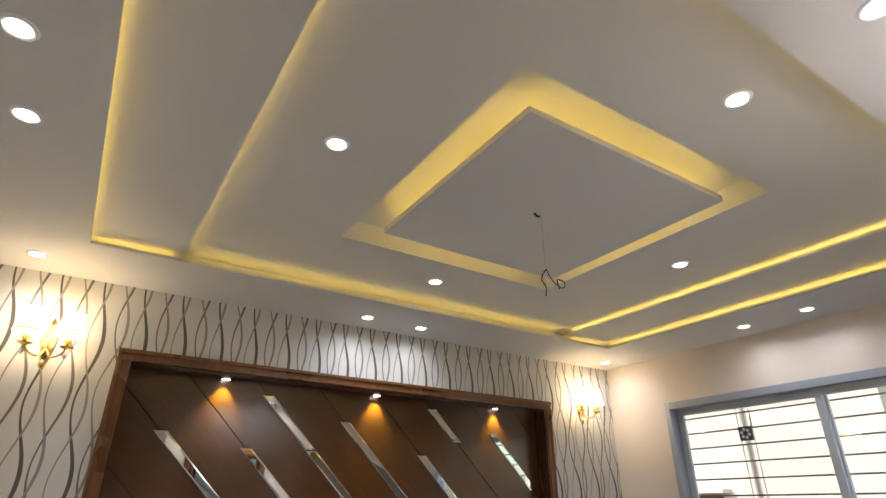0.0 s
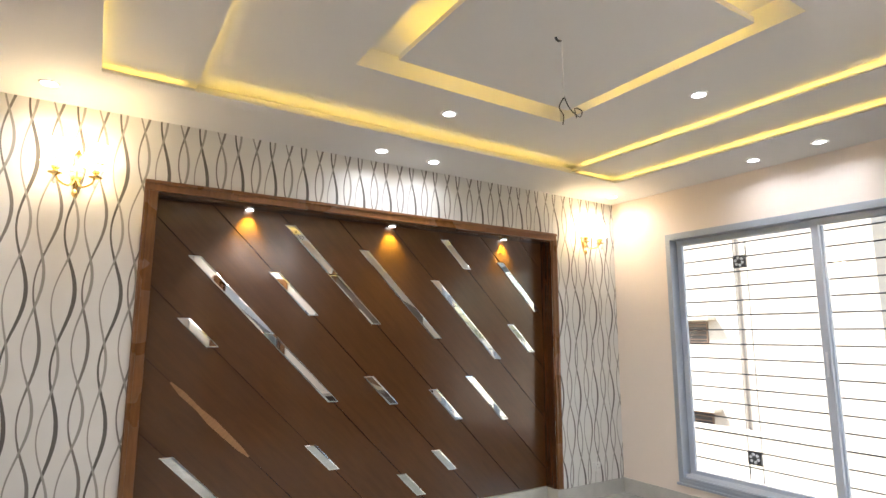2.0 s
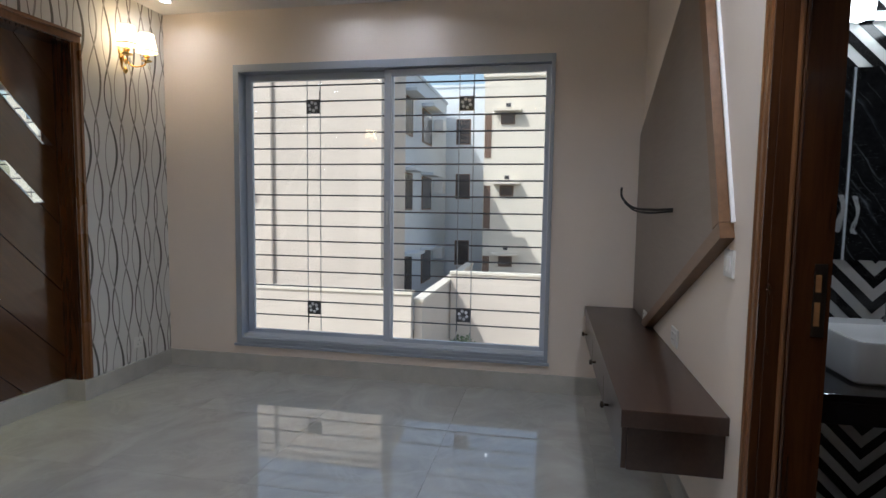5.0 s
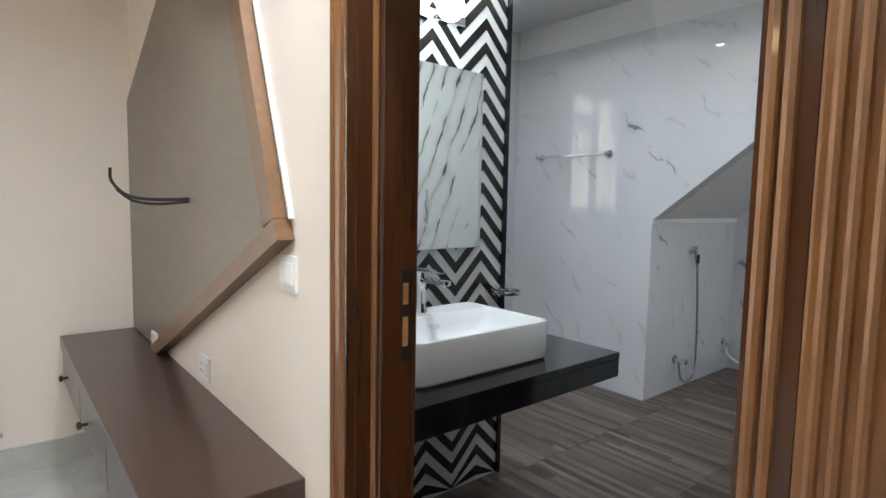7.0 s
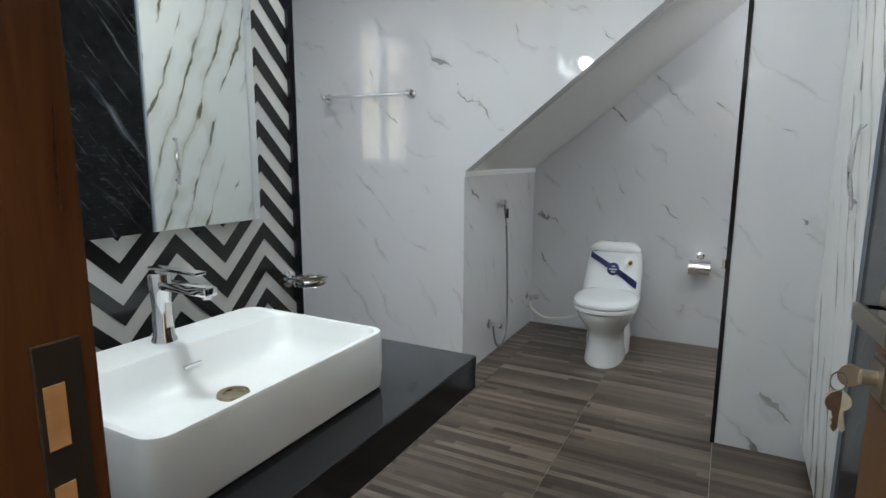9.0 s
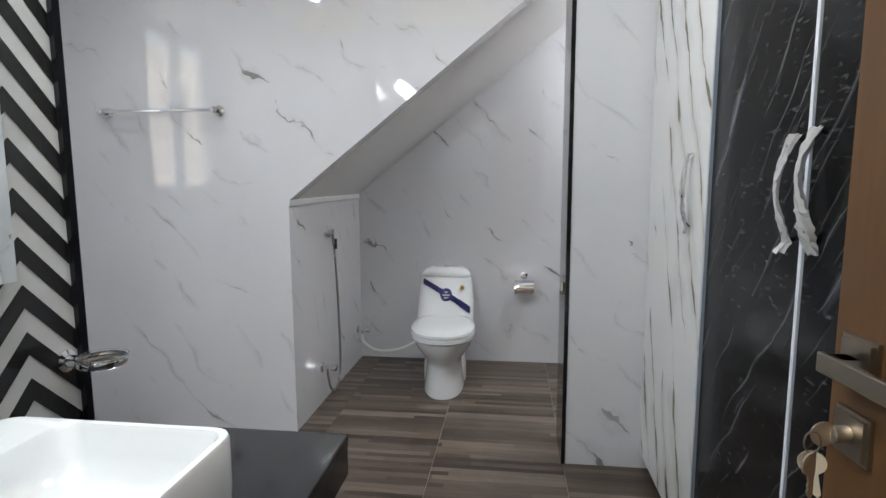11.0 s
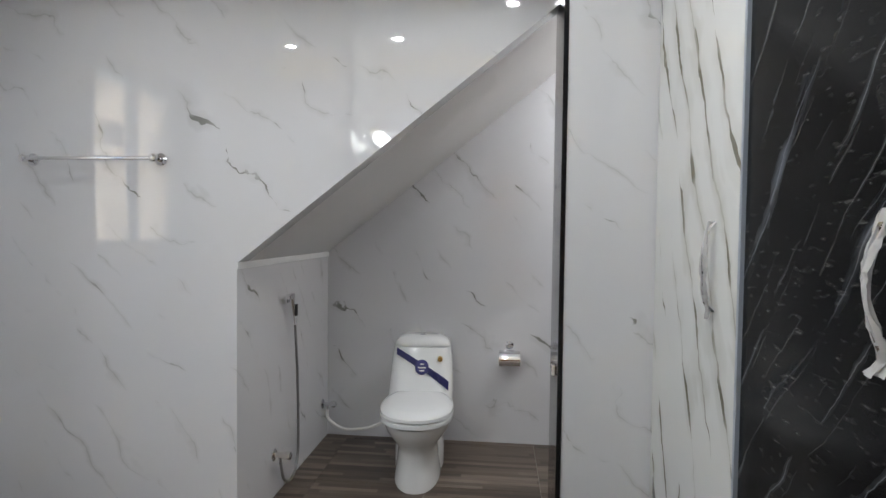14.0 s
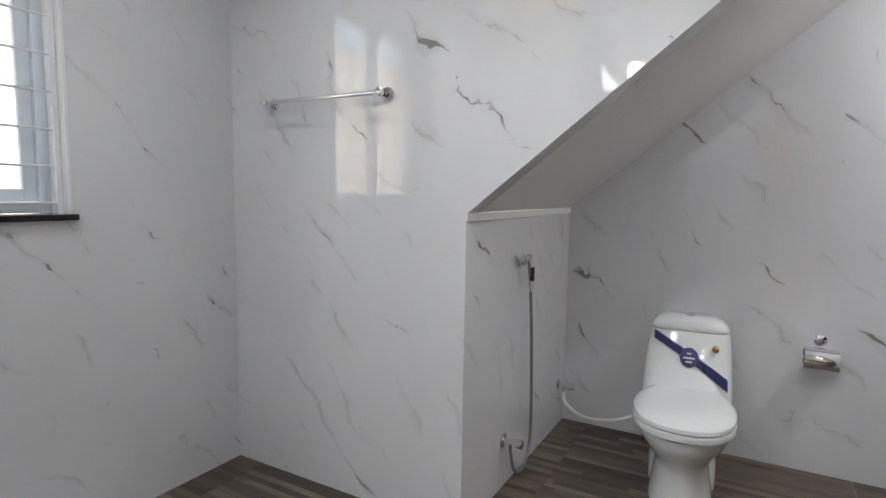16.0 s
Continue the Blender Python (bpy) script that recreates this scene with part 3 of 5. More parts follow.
def moulding(x0, x1, z0, z1, vertical, out):
    bm = bmesh.new()
    box(bm, x0, x1, -0.022, 0.0, z0, z1, bevel=0.003)
    if vertical:
        a = x0 + 0.006 if out < 0 else x1 - 0.026
        box(bm, a, a + 0.02, -0.034, -0.0215, z0, z1, bevel=0.005)
    else:
        box(bm, x0, x1, -0.034, -0.0215, z1 - 0.026, z1 - 0.006, bevel=0.005)
    return bm


part("upright", moulding(-4.105, -4.03, 0.137, 2.275, True, -1), FRAME_WOOD, pf)
part("upright", moulding(-0.845, -0.79, 0.137, 2.275, True, 1), FRAME_WOOD, pf)
part("head", moulding(-4.105, -0.79, 2.275, 2.342, False, 0), FRAME_WOOD, pf)
part("lining", bx(-4.045, -4.027, 0.0, 0.16, 0.137, 2.275), DOOR_WOOD, pf)
part("lining", bx(-0.863, -0.845, 0.0, 0.16, 0.137, 2.275), DOOR_WOOD, pf)
part("lining", bx(-4.027, -0.863, 0.0, 0.16, 2.258, 2.277), DOOR_WOOD, pf)

wp = thing("wall_panelling", (-2.45, 0.118, 0), "glossy brown veneer wall panelling with diagonal grooves and mirror strips", "panelling")
NX0, NX1, NZ0, NZ1 = -4.027, -0.863, 0.137, 2.258


def clip(poly, keep):
    out = []
    for i, p in enumerate(poly):
        q = poly[(i + 1) % len(poly)]
        a, b = keep(p), keep(q)
        if a >= 0:
            out.append(p)
        if a * b < 0:
            t = a / (a - b)
            out.append((p[0] + (q[0] - p[0]) * t, p[1] + (q[1] - p[1]) * t))
    return out


GROOVE = [-3.16 + 0.4305 * k for k in range(-2, 13)]
for c0, c1 in zip(GROOVE, GROOVE[1:]):
    poly = [(NX0, NZ0), (NX1, NZ0), (NX1, NZ1), (NX0, NZ1)]
    g0, g1 = c0 + 0.004, c1 - 0.004
    poly = clip(poly, lambda p: p[0] + p[1] - g0)
    if len(poly) > 2:
        poly = clip(poly, lambda p: g1 - p[0] - p[1])
    if len(poly) > 2:
        part("plank", prism(bmesh.new(), poly, 1, 0.118, 0.150), PLANK, wp)
part("backing", bx(NX0, NX1, 0.151, 0.168, NZ0, NZ1), DOOR_WOOD, wp)


def strip(line, x0, x1, w=0.038):
    """A bevelled mirror strip on one groove, with level ends."""
    c = -3.16 + 0.4305 * line
    pts = [(x0 - w, c - x0), (x0 + w, c - x0), (x1 + w, c - x1), (x1 - w, c - x1)]
    inn = [(x0 - w + 0.011, c - x0 - 0.006), (x0 + w - 0.011, c - x0 - 0.006), (x1 + w - 0.011, c - x1 + 0.006), (x1 - w + 0.011, c - x1 + 0.006)]
    bm = bmesh.new()
    back = [bm.verts.new((p[0], 0.1178, p[1])) for p in pts]
    rim = [bm.verts.new((p[0], 0.1150, p[1])) for p in pts]
    top = [bm.verts.new((p[0], 0.1135, p[1])) for p in inn]
    bm.faces.new(back)
    bm.faces.new(top)
    for i in range(4):
        j = (i + 1) % 4
        bm.faces.new((back[i], back[j], rim[j], rim[i]))
        bm.faces.new((rim[i], rim[j], top[j], top[i]))
    part("mirror_strip", bm, MIRROR, wp, "bevelled mirror strip")


for line, x0, x1 in ((3, -3.788, -3.30), (3, -3.297, -2.83), (4, -3.284, -2.996), (5, -3.192, -2.86), (5, -2.857, -2.511), (6, -2.628, -1.975), (8, -1.919, -1.685),
                     (7, -2.005, -1.374), (9, -1.339, -0.921), (8, -1.234, -0.994), (2, -3.826, -3.645), (4, -2.565, -2.354), (5, -2.015, -1.769), (6, -1.673, -1.303),
                     (0, -3.864, -3.498), (2, -2.987, -2.807), (3, -2.284, -2.113), (4, -1.991, -1.829)):
    strip(line, x0, x1)
bm = bmesh.new()
c = -3.16 + 0.4305
edge = [(-3.87, 0.004), (-3.80, 0.015), (-3.70, 0.012), (-3.62, 0.021), (-3.52, 0.018), (-3.44, 0.014), (-3.385, 0.004)]
pts = [(x + w, c - x + w * 0.4) for x, w in edge] + [(x - w * 1.2, c - x - w * 0.6) for x, w in reversed(edge)]
prism(bm, pts, 1, 0.1165, 0.1178)
part("bare_patch", bm, BARE, wp, "pale bare timber showing through the finish")

for x in (-3.475, -2.41, -1.318):
    nl = thing("niche_spotlight", (x, 0.09, 2.258), "small warm recessed spotlight in the niche head", "spotlight", "niche spotlights")
    part("rim", lathe(bmesh.new(), [(0.034, 2.252), (0.038, 2.2575), (0.030, 2.2578), (0.026, 2.248)], (x, 0.085, 0), n=20, caps=False), CHROME, nl, smooth=True)
    part("lens", lathe(bmesh.new(), [(0.002, 2.2495), (0.025, 2.2495), (0.025, 2.2565)], (x, 0.085, 0), n=20), LENS, nl)
    data = bpy.data.lights.new("niche_lamp", 'SPOT')
    data.energy, data.color, data.spot_size, data.spot_blend, data.shadow_soft_size = NICHE_W, (1.0, 0.86, 0.09), radians(80), 0.8, 0.015
    new("niche_lamp", data).matrix_world = look((x, 0.070, 2.243), (x, 0.118, 2.06))

# ---- window of the bedroom ----
win = thing("window_1", (0.05, -1.786, 0.19), "wide pale grey aluminium sliding window with steel grille", "window")
win["kind"] = "structure"
fr = bmesh.new()
WY0, WY1, WZ0, WZ1 = -2.958, -0.588, 0.207, 2.320
SLIM = 0.026
for y0, y1, z0, z1 in ((WY0, WY0 + SLIM, WZ0, WZ1), (WY1 - 0.045, WY1, WZ0, WZ1), (WY0 + SLIM, WY1 - 0.045, WZ1 - 0.055, WZ1), (WY0 + SLIM, WY1 - 0.045, WZ0, WZ0 + 0.05)):
    box(fr, -0.012, 0.16, y0, y1, z0, z1, bevel=0.003)
box(fr, -0.030, -0.0125, WY0 - 0.012, WY1 + 0.012, WZ0 - 0.014, WZ0 + 0.004, bevel=0.002)
box(fr, -0.018, -0.0125, WY0 + 0.02, WY1 - 0.02, WZ0 + 0.024, WZ0 + 0.030)
part("window_frame", fr, ALU, win)
part("track", bx(0.02, 0.03, WY0 + SLIM + 0.001, WY1 - 0.046, WZ0 + 0.05, WZ0 + 0.075), ALU_WHITE, win)
part("track", bx(0.07, 0.08, WY0 + SLIM + 0.001, WY1 - 0.046, WZ0 + 0.05, WZ0 + 0.075), ALU_WHITE, win)


def sash(x, y0, y1, mat, end=0.05):
    z0, z1, w = WZ0 + 0.052, WZ1 - 0.057, 0.05
    bm = bmesh.new()
    for a, b, c, d in ((y0, y0 + end, z0, z1), (y1 - w, y1, z0, z1), (y0 + end, y1 - w, z1 - w, z1), (y0 + end, y1 - w, z0, z0 + w)):
        box(bm, x, x + 0.03, a, b, c, d, bevel=0.003)
    s = part("sash", bm, mat, win)
    g = part("pane", bx(x + 0.012, x + 0.017, y0 + end - 0.005, y1 - w + 0.005, z0 + w - 0.005, z1 - w + 0.005), PANE, s, "clear glass")
    g.visible_shadow = False
    return s


s1 = sash(0.085, -1.81, WY1 - 0.046, ALU_SASH)
s2 = sash(0.035, WY0 + SLIM + 0.001, -1.755, ALU_SASH, 0.034)
part("handle", bx(0.022, 0.034, -1.79, -1.775, 1.15, 1.32, bevel=0.003), ALU_WHITE, s2)

gr = thing("window_grille", (0.19, -1.786, 0.24), "thin dark steel window grille with square rosettes", "grille")
for k in range(16):
    z = 0.413 + k * 0.1183
    part("bar", tube(bmesh.new(), [(0.148, WY0 + 0.05, z), (0.148, WY1 - 0.05, z)], 0.0060, 6), BAR, gr)
for y in (-1.105, -1.211, -2.284, -2.390):
    part("upright", tube(bmesh.new(), [(0.158, y, 0.24), (0.158, y, 2.28)], 0.0036, 6), BAR_PALE, gr)


def rosette(y, z):
    """A dark square plate with a pale pierced ring round a boss."""
    ro = part("rosette", bx(0.141, 0.153, y - 0.052, y + 0.052, z - 0.052, z + 0.052, bevel=0.002), BAR, gr, "square iron rosette")
    for k in range(6):
        a = k * math.pi / 3 + 0.3
        part("petal", lathe(bmesh.new(), [(0.0115, 0.137), (0.0125, 0.1408)], (0, y + 0.030 * math.cos(a), z + 0.030 * math.sin(a)), 0, 10), BAR_WHITE, ro, "pale petal")
    part("boss", lathe(bmesh.new(), [(0.008, 0.136), (0.010, 0.1408)], (0, y, z), 0, 10), BAR, ro)


for y in (-1.158, -2.337):
    rosette(y, 2.030)
    rosette(y, 0.487)
    part("spike", tube(bmesh.new(), [(0.158, y - 0.05, 2.08), (0.158, y - 0.05, 2.15)], 0.005, 6), BAR, gr)
    part("spike", tube(bmesh.new(), [(0.158, y + 0.05, 0.44), (0.158, y + 0.05, 0.36)], 0.005, 6), BAR, gr)

# ---- television wall ----
tvb = thing("tv_backboard", (-0.95, TVY, 0.63), "angular taupe laminate television backboard with oak-coloured trim", "backboard")
board = [(-0.004, 0.632), (-0.50, 0.632), (-1.84, 1.235), (-1.395, 2.42), (-0.004, 1.77)]
part("board", prism(bmesh.new(), board, 1, TVY, TVY + 0.022), TVBOARD, tvb)


def bar_between(a, b, w, y0, y1):
    d = Vector((b[0] - a[0], b[1] - a[1])).normalized()
    nrm = Vector((-d.y, d.x)) * w
    return prism(bmesh.new(), [a, b, (b[0] + nrm.x, b[1] + nrm.y), (a[0] + nrm.x, a[1] + nrm.y)], 1, y0, y1)


part("trim", bar_between((-0.50, 0.640), (-1.885, 1.255), 0.055, TVY, TVY + 0.045), TVTRIM, tvb)
part("trim", bar_between((-1.885, 1.257), (-1.43, 2.44), -0.075, TVY, TVY + 0.045), TVTRIM, tvb)
part("backing_edge", bar_between((-1.905, 1.257), (-1.45, 2.44), -0.010, TVY, TVY + 0.012), WHITE, tvb)
solo("tv_cable", tube(bmesh.new(), [(-1.08, TVY + 0.02, 1.295), (-1.02, TVY + 0.10, 1.29), (-0.93, TVY + 0.18, 1.30), (-0.90, TVY + 0.23, 1.35), (-0.905, TVY + 0.235, 1.40)], 0.006, 6), CABLE, (-1.03, TVY + 0.022, 1.295), "black cable hanging out of the backboard", "cable")
solo("tv_cable", tube(bmesh.new(), [(-1.08, TVY + 0.02, 1.285), (-1.01, TVY + 0.11, 1.275), (-0.92, TVY + 0.17, 1.285), (-0.885, TVY + 0.215, 1.325)], 0.005, 6), CABLE, (-1.03, TVY + 0.022, 1.285), "second black cable hanging out of the backboard", "cable")

tv = thing("tv_shelf", (-0.98, TVY, 0.405), "dark brown laminate floating television shelf with drawers", "shelf")
part("top", bx(-1.96, -0.003, TVY, -3.199, 0.565, 0.626, bevel=0.003), SHELF, tv)
part("body", bx(-1.925, -0.003, TVY, -3.225, 0.405, 0.564), SHELF, tv)
for x0, x1 in ((-1.923, -1.30), (-1.29, -0.66), (-0.65, -0.01)):
    dr = part("drawer_front", bx(x0, x1, -3.224, -3.207, 0.408, 0.560, bevel=0.002), SHELF, tv)
    xc = (x0 + x1) / 2 + 0.1
    part("knob", lathe(bmesh.new(), [(0.006, -3.207), (0.006, -3.190), (0.014, -3.186), (0.014, -3.176), (0.008, -3.172)], (xc, 0, 0.48), 1, 12), BRONZE, dr, "small dark knob", smooth=True)


def wall_plate(x0, x1, z0, z1, y, side, label, rockers=1, name="light_switch"):
    pl = thing(name, ((x0 + x1) / 2, y, (z0 + z1) / 2), label, "switch" if name == "light_switch" else "socket")
    part("plate", bx(x0, x1, min(y, y + 0.009 * side), max(y, y + 0.009 * side), z0, z1, bevel=0.002), PLASTIC, pl)
    w = (x1 - x0 - 0.024) / rockers
    for k in range(rockers):
        a = x0 + 0.012 + k * w
        part("rocker" if name == "light_switch" else "outlet", bx(a + 0.002, a + w - 0.002, min(y + 0.009 * side, y + 0.013 * side), max(y + 0.009 * side, y + 0.013 * side), z0 + 0.018, z1 - 0.018, bevel=0.0015), PLASTIC, pl)
    if name != "light_switch":
        for dx, dz in ((0, 0.018), (-0.014, -0.010), (0.014, -0.010)):
            part("slot", bx((x0 + x1) / 2 + dx - 0.003, (x0 + x1) / 2 + dx + 0.003, min(y + 0.0131 * side, y + 0.0136 * side), max(y + 0.0131 * side, y + 0.0136 * side), (z0 + z1) / 2 + dz - 0.004, (z0 + z1) / 2 + dz + 0.004), CABLE, pl)
    return pl


wall_plate(-1.925, -1.835, 1.075, 1.165, TVY, 1, "white plastic light switch beside the doorway", 2)
wall_plate(-1.22, -1.10, 0.66, 0.745, TVY, 1, "white plastic socket above the television shelf", 1, "wall_socket")
wall_plate(-0.545, -0.455, 0.63, 0.70, TVY + 0.0225, 1, "white plastic socket at the backboard tip", 1, "wall_socket")
wall_plate(-4.48, -4.39, 0.315, 0.40, 0, -1, "white plastic socket on the wallpaper", 1, "wall_socket")
wall_plate(-0.40, -0.315, 0.225, 0.30, 0, -1, "white plastic socket on the wallpaper", 1, "wall_socket")

# ---- bathroom doorway ----
df = thing("door_frame", (-2.54, -3.61, 0), "varnished dark timber door frame with moulded edges", "door frame")
df["kind"] = "structure"
j = part("jamb", box(bx(-2.19, -2.1505, -3.694, -3.5362, 0, 2.09, bevel=0.003), -2.19, -2.183, -3.536, -3.5165, 0, 2.09), DOOR_WOOD, df)
for y, mat in ((-3.582, FRAME_WOOD), (-3.596, DOOR_WOOD)):
    part("bead", tube(bmesh.new(), [(-2.1905, y, 0), (-2.1905, y, 2.05)], 0.007, 8), mat, j)
j = part("jamb", box(bx(-2.99, -2.950, -3.620, -3.518, 0, 2.09), -2.99, -2.900, -3.694, -3.6205, 0, 2.09), DOOR_WOOD, df)
for x in (-2.952, -2.968):
    part("bead", tube(bmesh.new(), [(x, -3.519, 0), (x, -3.519, 2.05)], 0.007, 8), FRAME_WOOD, j)
part("hinge_plate", bx(-2.932, -2.908, -3.6204, -3.617, 1.03, 1.15, bevel=0.001), BRONZE, df, "dark bronze lock plate")
for a, b, beads in ((-2.1825, -2.118, (-2.130, -2.170)), (-3.060, -2.99, (-3.005, -3.022, -3.040))):
    cs = part("casing", bx(a, b, TVY, TVY + 0.018, 0, 2.16, bevel=0.004), FRAME_WOOD, df)
    for k in beads:
        part("bead", tube(bmesh.new(), [(k, TVY + 0.018, 0), (k, TVY + 0.018, 2.15)], 0.006, 8), FRAME_WOOD, cs)
part("head", bx(-2.90, -2.19, -3.694, -3.518, 2.05, 2.09), DOOR_WOOD, df)
part("casing", bx(-2.99, -2.183, TVY, TVY + 0.018, 2.0905, 2.16), FRAME_WOOD, df)
sp = part("strike_plate", bx(-2.1925, -2.190, -3.682, -3.650, 0.955, 1.155, bevel=0.001), BRONZE, df, "dark bronze strike plate")
part("latch_hole", bx(-2.1935, -2.1926, -3.668, -3.654, 1.078, 1.125), BARE, sp)
part("bolt_hole", bx(-2.1935, -2.1926, -3.668, -3.654, 0.985, 1.05), BARE, sp)

# open door leaf
H = Vector((-2.874, -3.722))
F = Vector((-2.809, -4.446))
du = (F - H).normalized()
dn = Vector((-du.y, du.x))
if dn.x < 0:
    dn = -dn


def dp(u, v):
    p = H + du * u + dn * v
    return (p.x, p.y)


door = thing("door_1", (H.x, H.y, 0), "open varnished timber door with satin nickel lever", "door")
door["kind"] = "structure"
LW = (F - H).length


def on_leaf(u0, u1, v0, v1, z0, z1):
    return prism(bmesh.new(), [dp(u0, v0), dp(u1, v0), dp(u1, v1), dp(u0, v1)], 2, z0, z1)


ST = 0.110
part("stile", on_leaf(LW - ST, LW, -0.040, 0.0, 0.008, 2.045), LEAF_WOOD, door)
part("stile", on_leaf(0.0, ST, -0.040, 0.0, 0.008, 2.045), LEAF_WOOD, door)
for z0, z1 in ((0.008, 0.17), (0.87, 0.985), (1.915, 2.045)):
    part("rail", on_leaf(ST + 0.0005, LW - ST - 0.0005, -0.040, -0.0005, z0, z1), LEAF_WOOD, door)
for z0, z1 in ((0.171, 0.869), (0.986, 1.914)):
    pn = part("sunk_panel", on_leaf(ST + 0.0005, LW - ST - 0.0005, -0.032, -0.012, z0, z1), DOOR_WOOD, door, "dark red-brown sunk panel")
    for u0, u1 in ((ST + 0.010, ST + 0.030), (LW - ST - 0.030, LW - ST - 0.010)):
        part("moulding", on_leaf(u0, u1, -0.0118, -0.003, z0 + 0.004, z1 - 0.004), LEAF_WOOD, pn)
    for a, b in ((z0 + 0.004, z0 + 0.024), (z1 - 0.024, z1 - 0.004)):
        part("moulding", on_leaf(ST + 0.031, LW - ST - 0.031, -0.0118, -0.003, a, b), LEAF_WOOD, pn)


def plate_on_leaf(u0, u1, z0, z1):
    """A square plate with a stepped face."""
    bm = on_leaf(u0, u1, 0.0005, 0.006, z0, z1)
    prism(bm, [dp(u0 + 0.005, 0.006), dp(u1 - 0.005, 0.006), dp(u1 - 0.005, 0.011), dp(u0 + 0.005, 0.011)], 2, z0 + 0.005, z1 - 0.005)
    return bm


bm = on_leaf(LW - 0.168, LW - 0.030, 0.034, 0.044, 1.056, 1.082)
bmesh.ops.bevel(bm, geom=bm.edges[:], offset=0.0015, segments=1, affect='EDGES')
lv = part("lever", bm, NICKEL, door, "satin bronze-grey lever")
part("neck", on_leaf(LW - 0.062, LW - 0.036, 0.011, 0.0335, 1.080, 1.080), NICKEL, lv)
part("rose", plate_on_leaf(LW - 0.083, LW - 0.021, 1.044, 1.106), NICKEL, lv)
lk = part("lock_plate", plate_on_leaf(LW - 0.083, LW - 0.021, 0.947, 1.009), NICKEL, door, "satin bronze-grey lock plate")
cyl = dp(LW - 0.052, 0.0)
bm = bmesh.new()
lathe(bm, [(0.011, 0.0), (0.011, 0.020), (0.008, 0.022)], n=16)
bmesh.ops.transform(bm, matrix=Matrix.Translation((cyl[0], cyl[1], 0.979)) @ Vector((dn.x, dn.y, 0)).to_track_quat('Z', 'Y').to_matrix().to_4x4() @ Matrix.Translation((0, 0, 0.010)), verts=bm.verts)
part("cylinder", bm, KEY_METAL, lk, smooth=True)


def key_shape(bm, at, swing):
    """A key with a pierced round bow and a toothed blade, hung from the top of its bow."""
    t = 0.0012
    ring = [(0.0165 * math.cos(a), -0.017 + 0.016 * math.sin(a)) for a in [2 * math.pi * k / 16 for k in range(16)]]
    blade = [(-0.005, -0.031), (-0.005, -0.060), (-0.001, -0.064), (0.003, -0.060), (0.005, -0.054), (0.003, -0.050), (0.005, -0.046), (0.003, -0.041), (0.005, -0.036), (0.005, -0.031)]
    m = Matrix.Translation(at) @ swing
    for pts in (ring, blade):
        front = [bm.verts.new(m @ Vector((a, t, b))) for a, b in pts]
        back = [bm.verts.new(m @ Vector((a, -t, b))) for a, b in pts]
        bm.faces.new(front)
        bm.faces.new(back[::-1])
        for i in range(len(pts)):
            j = (i + 1) % len(pts)
            bm.faces.new((front[i], back[i], back[j], front[j]))
    return bm


kp = dp(LW - 0.052, 0.058)
away = math.atan2(dn.y, dn.x)
part("key", key_shape(bmesh.new(), (kp[0], kp[1], 0.979), Matrix.Rotation(away, 4, 'Z') @ Matrix.Rotation(radians(90), 4, 'Y')), KEY_METAL, lk, "pale brass key in the lock", smooth=False)
part("key_ring", tube(bmesh.new(), [(kp[0] - 0.004 + 0.010 * math.cos(a), kp[1], 0.968 + 0.014 * math.sin(a)) for a in [k * math.pi / 6 for k in range(13)]], 0.0012, 5), NICKEL, lk)
part("hanging_key", key_shape(bmesh.new(), (kp[0] - 0.004, kp[1] + 0.002, 0.956), Matrix.Rotation(radians(25), 4, 'Z')), KEY_METAL, lk, "pale brass hanging key")
part("hanging_key", key_shape(bmesh.new(), (kp[0] - 0.004, kp[1] - 0.003, 0.956), Matrix.Rotation(radians(-20), 4, 'Z') @ Matrix.Rotation(radians(10), 4, 'Y')), KEY_METAL, lk, "pale brass hanging key")

# ---- vanity ----
vw = bpy.data.objects["wall_vanity"]
PZ, HALF, PITCH, WBAND = 0.30, 0.15, 0.1015, 0.052
phase_y, phase_z = -4.678, 1.039


def zig_band(z_peak):
    """One black zigzag course: its top edge at the peaks is z_peak."""
    h = PITCH - WBAND
    knots = [phase_y + HALF * k for k in range(-3, 9)]
    ys = sorted({ZY + 0.001, -3.712, *[y for y in knots if ZY < y < -3.712]})

    def top(y):
        d = abs(((y - phase_y + HALF) % PZ) - HALF)
        return z_peak - d * 1.02
    bm = bmesh.new()
    f = [bm.verts.new((ZX - 0.0015, y, min(max(top(y), 0.003), 2.62))) for y in ys]
    l = [bm.verts.new((ZX - 0.0015, y, min(max(top(y) - h, 0.003), 2.62))) for y in ys]
    fb = [bm.verts.new((ZX + 0.001, v.co.y, v.co.z)) for v in f]
    lb = [bm.verts.new((ZX + 0.001, v.co.y, v.co.z)) for v in l]
    for i in range(len(ys) - 1):
        if f[i].co.z - l[i].co.z < 1e-4 and f[i + 1].co.z - l[i + 1].co.z < 1e-4:
            continue
        bm.faces.new((f[i], f[i + 1], l[i + 1], l[i]))
        bm.faces.new((fb[i], f[i], f[i + 1], fb[i + 1])[::-1])
        bm.faces.new((l[i], l[i + 1], lb[i + 1], lb[i]))
    if bm.faces:
        part("zigzag_course", bm, ZIG_BLACK, vw)
    else:
        bm.free()


for k in range(-11, 18):
    zig_band(phase_z - WBAND + k * PITCH)

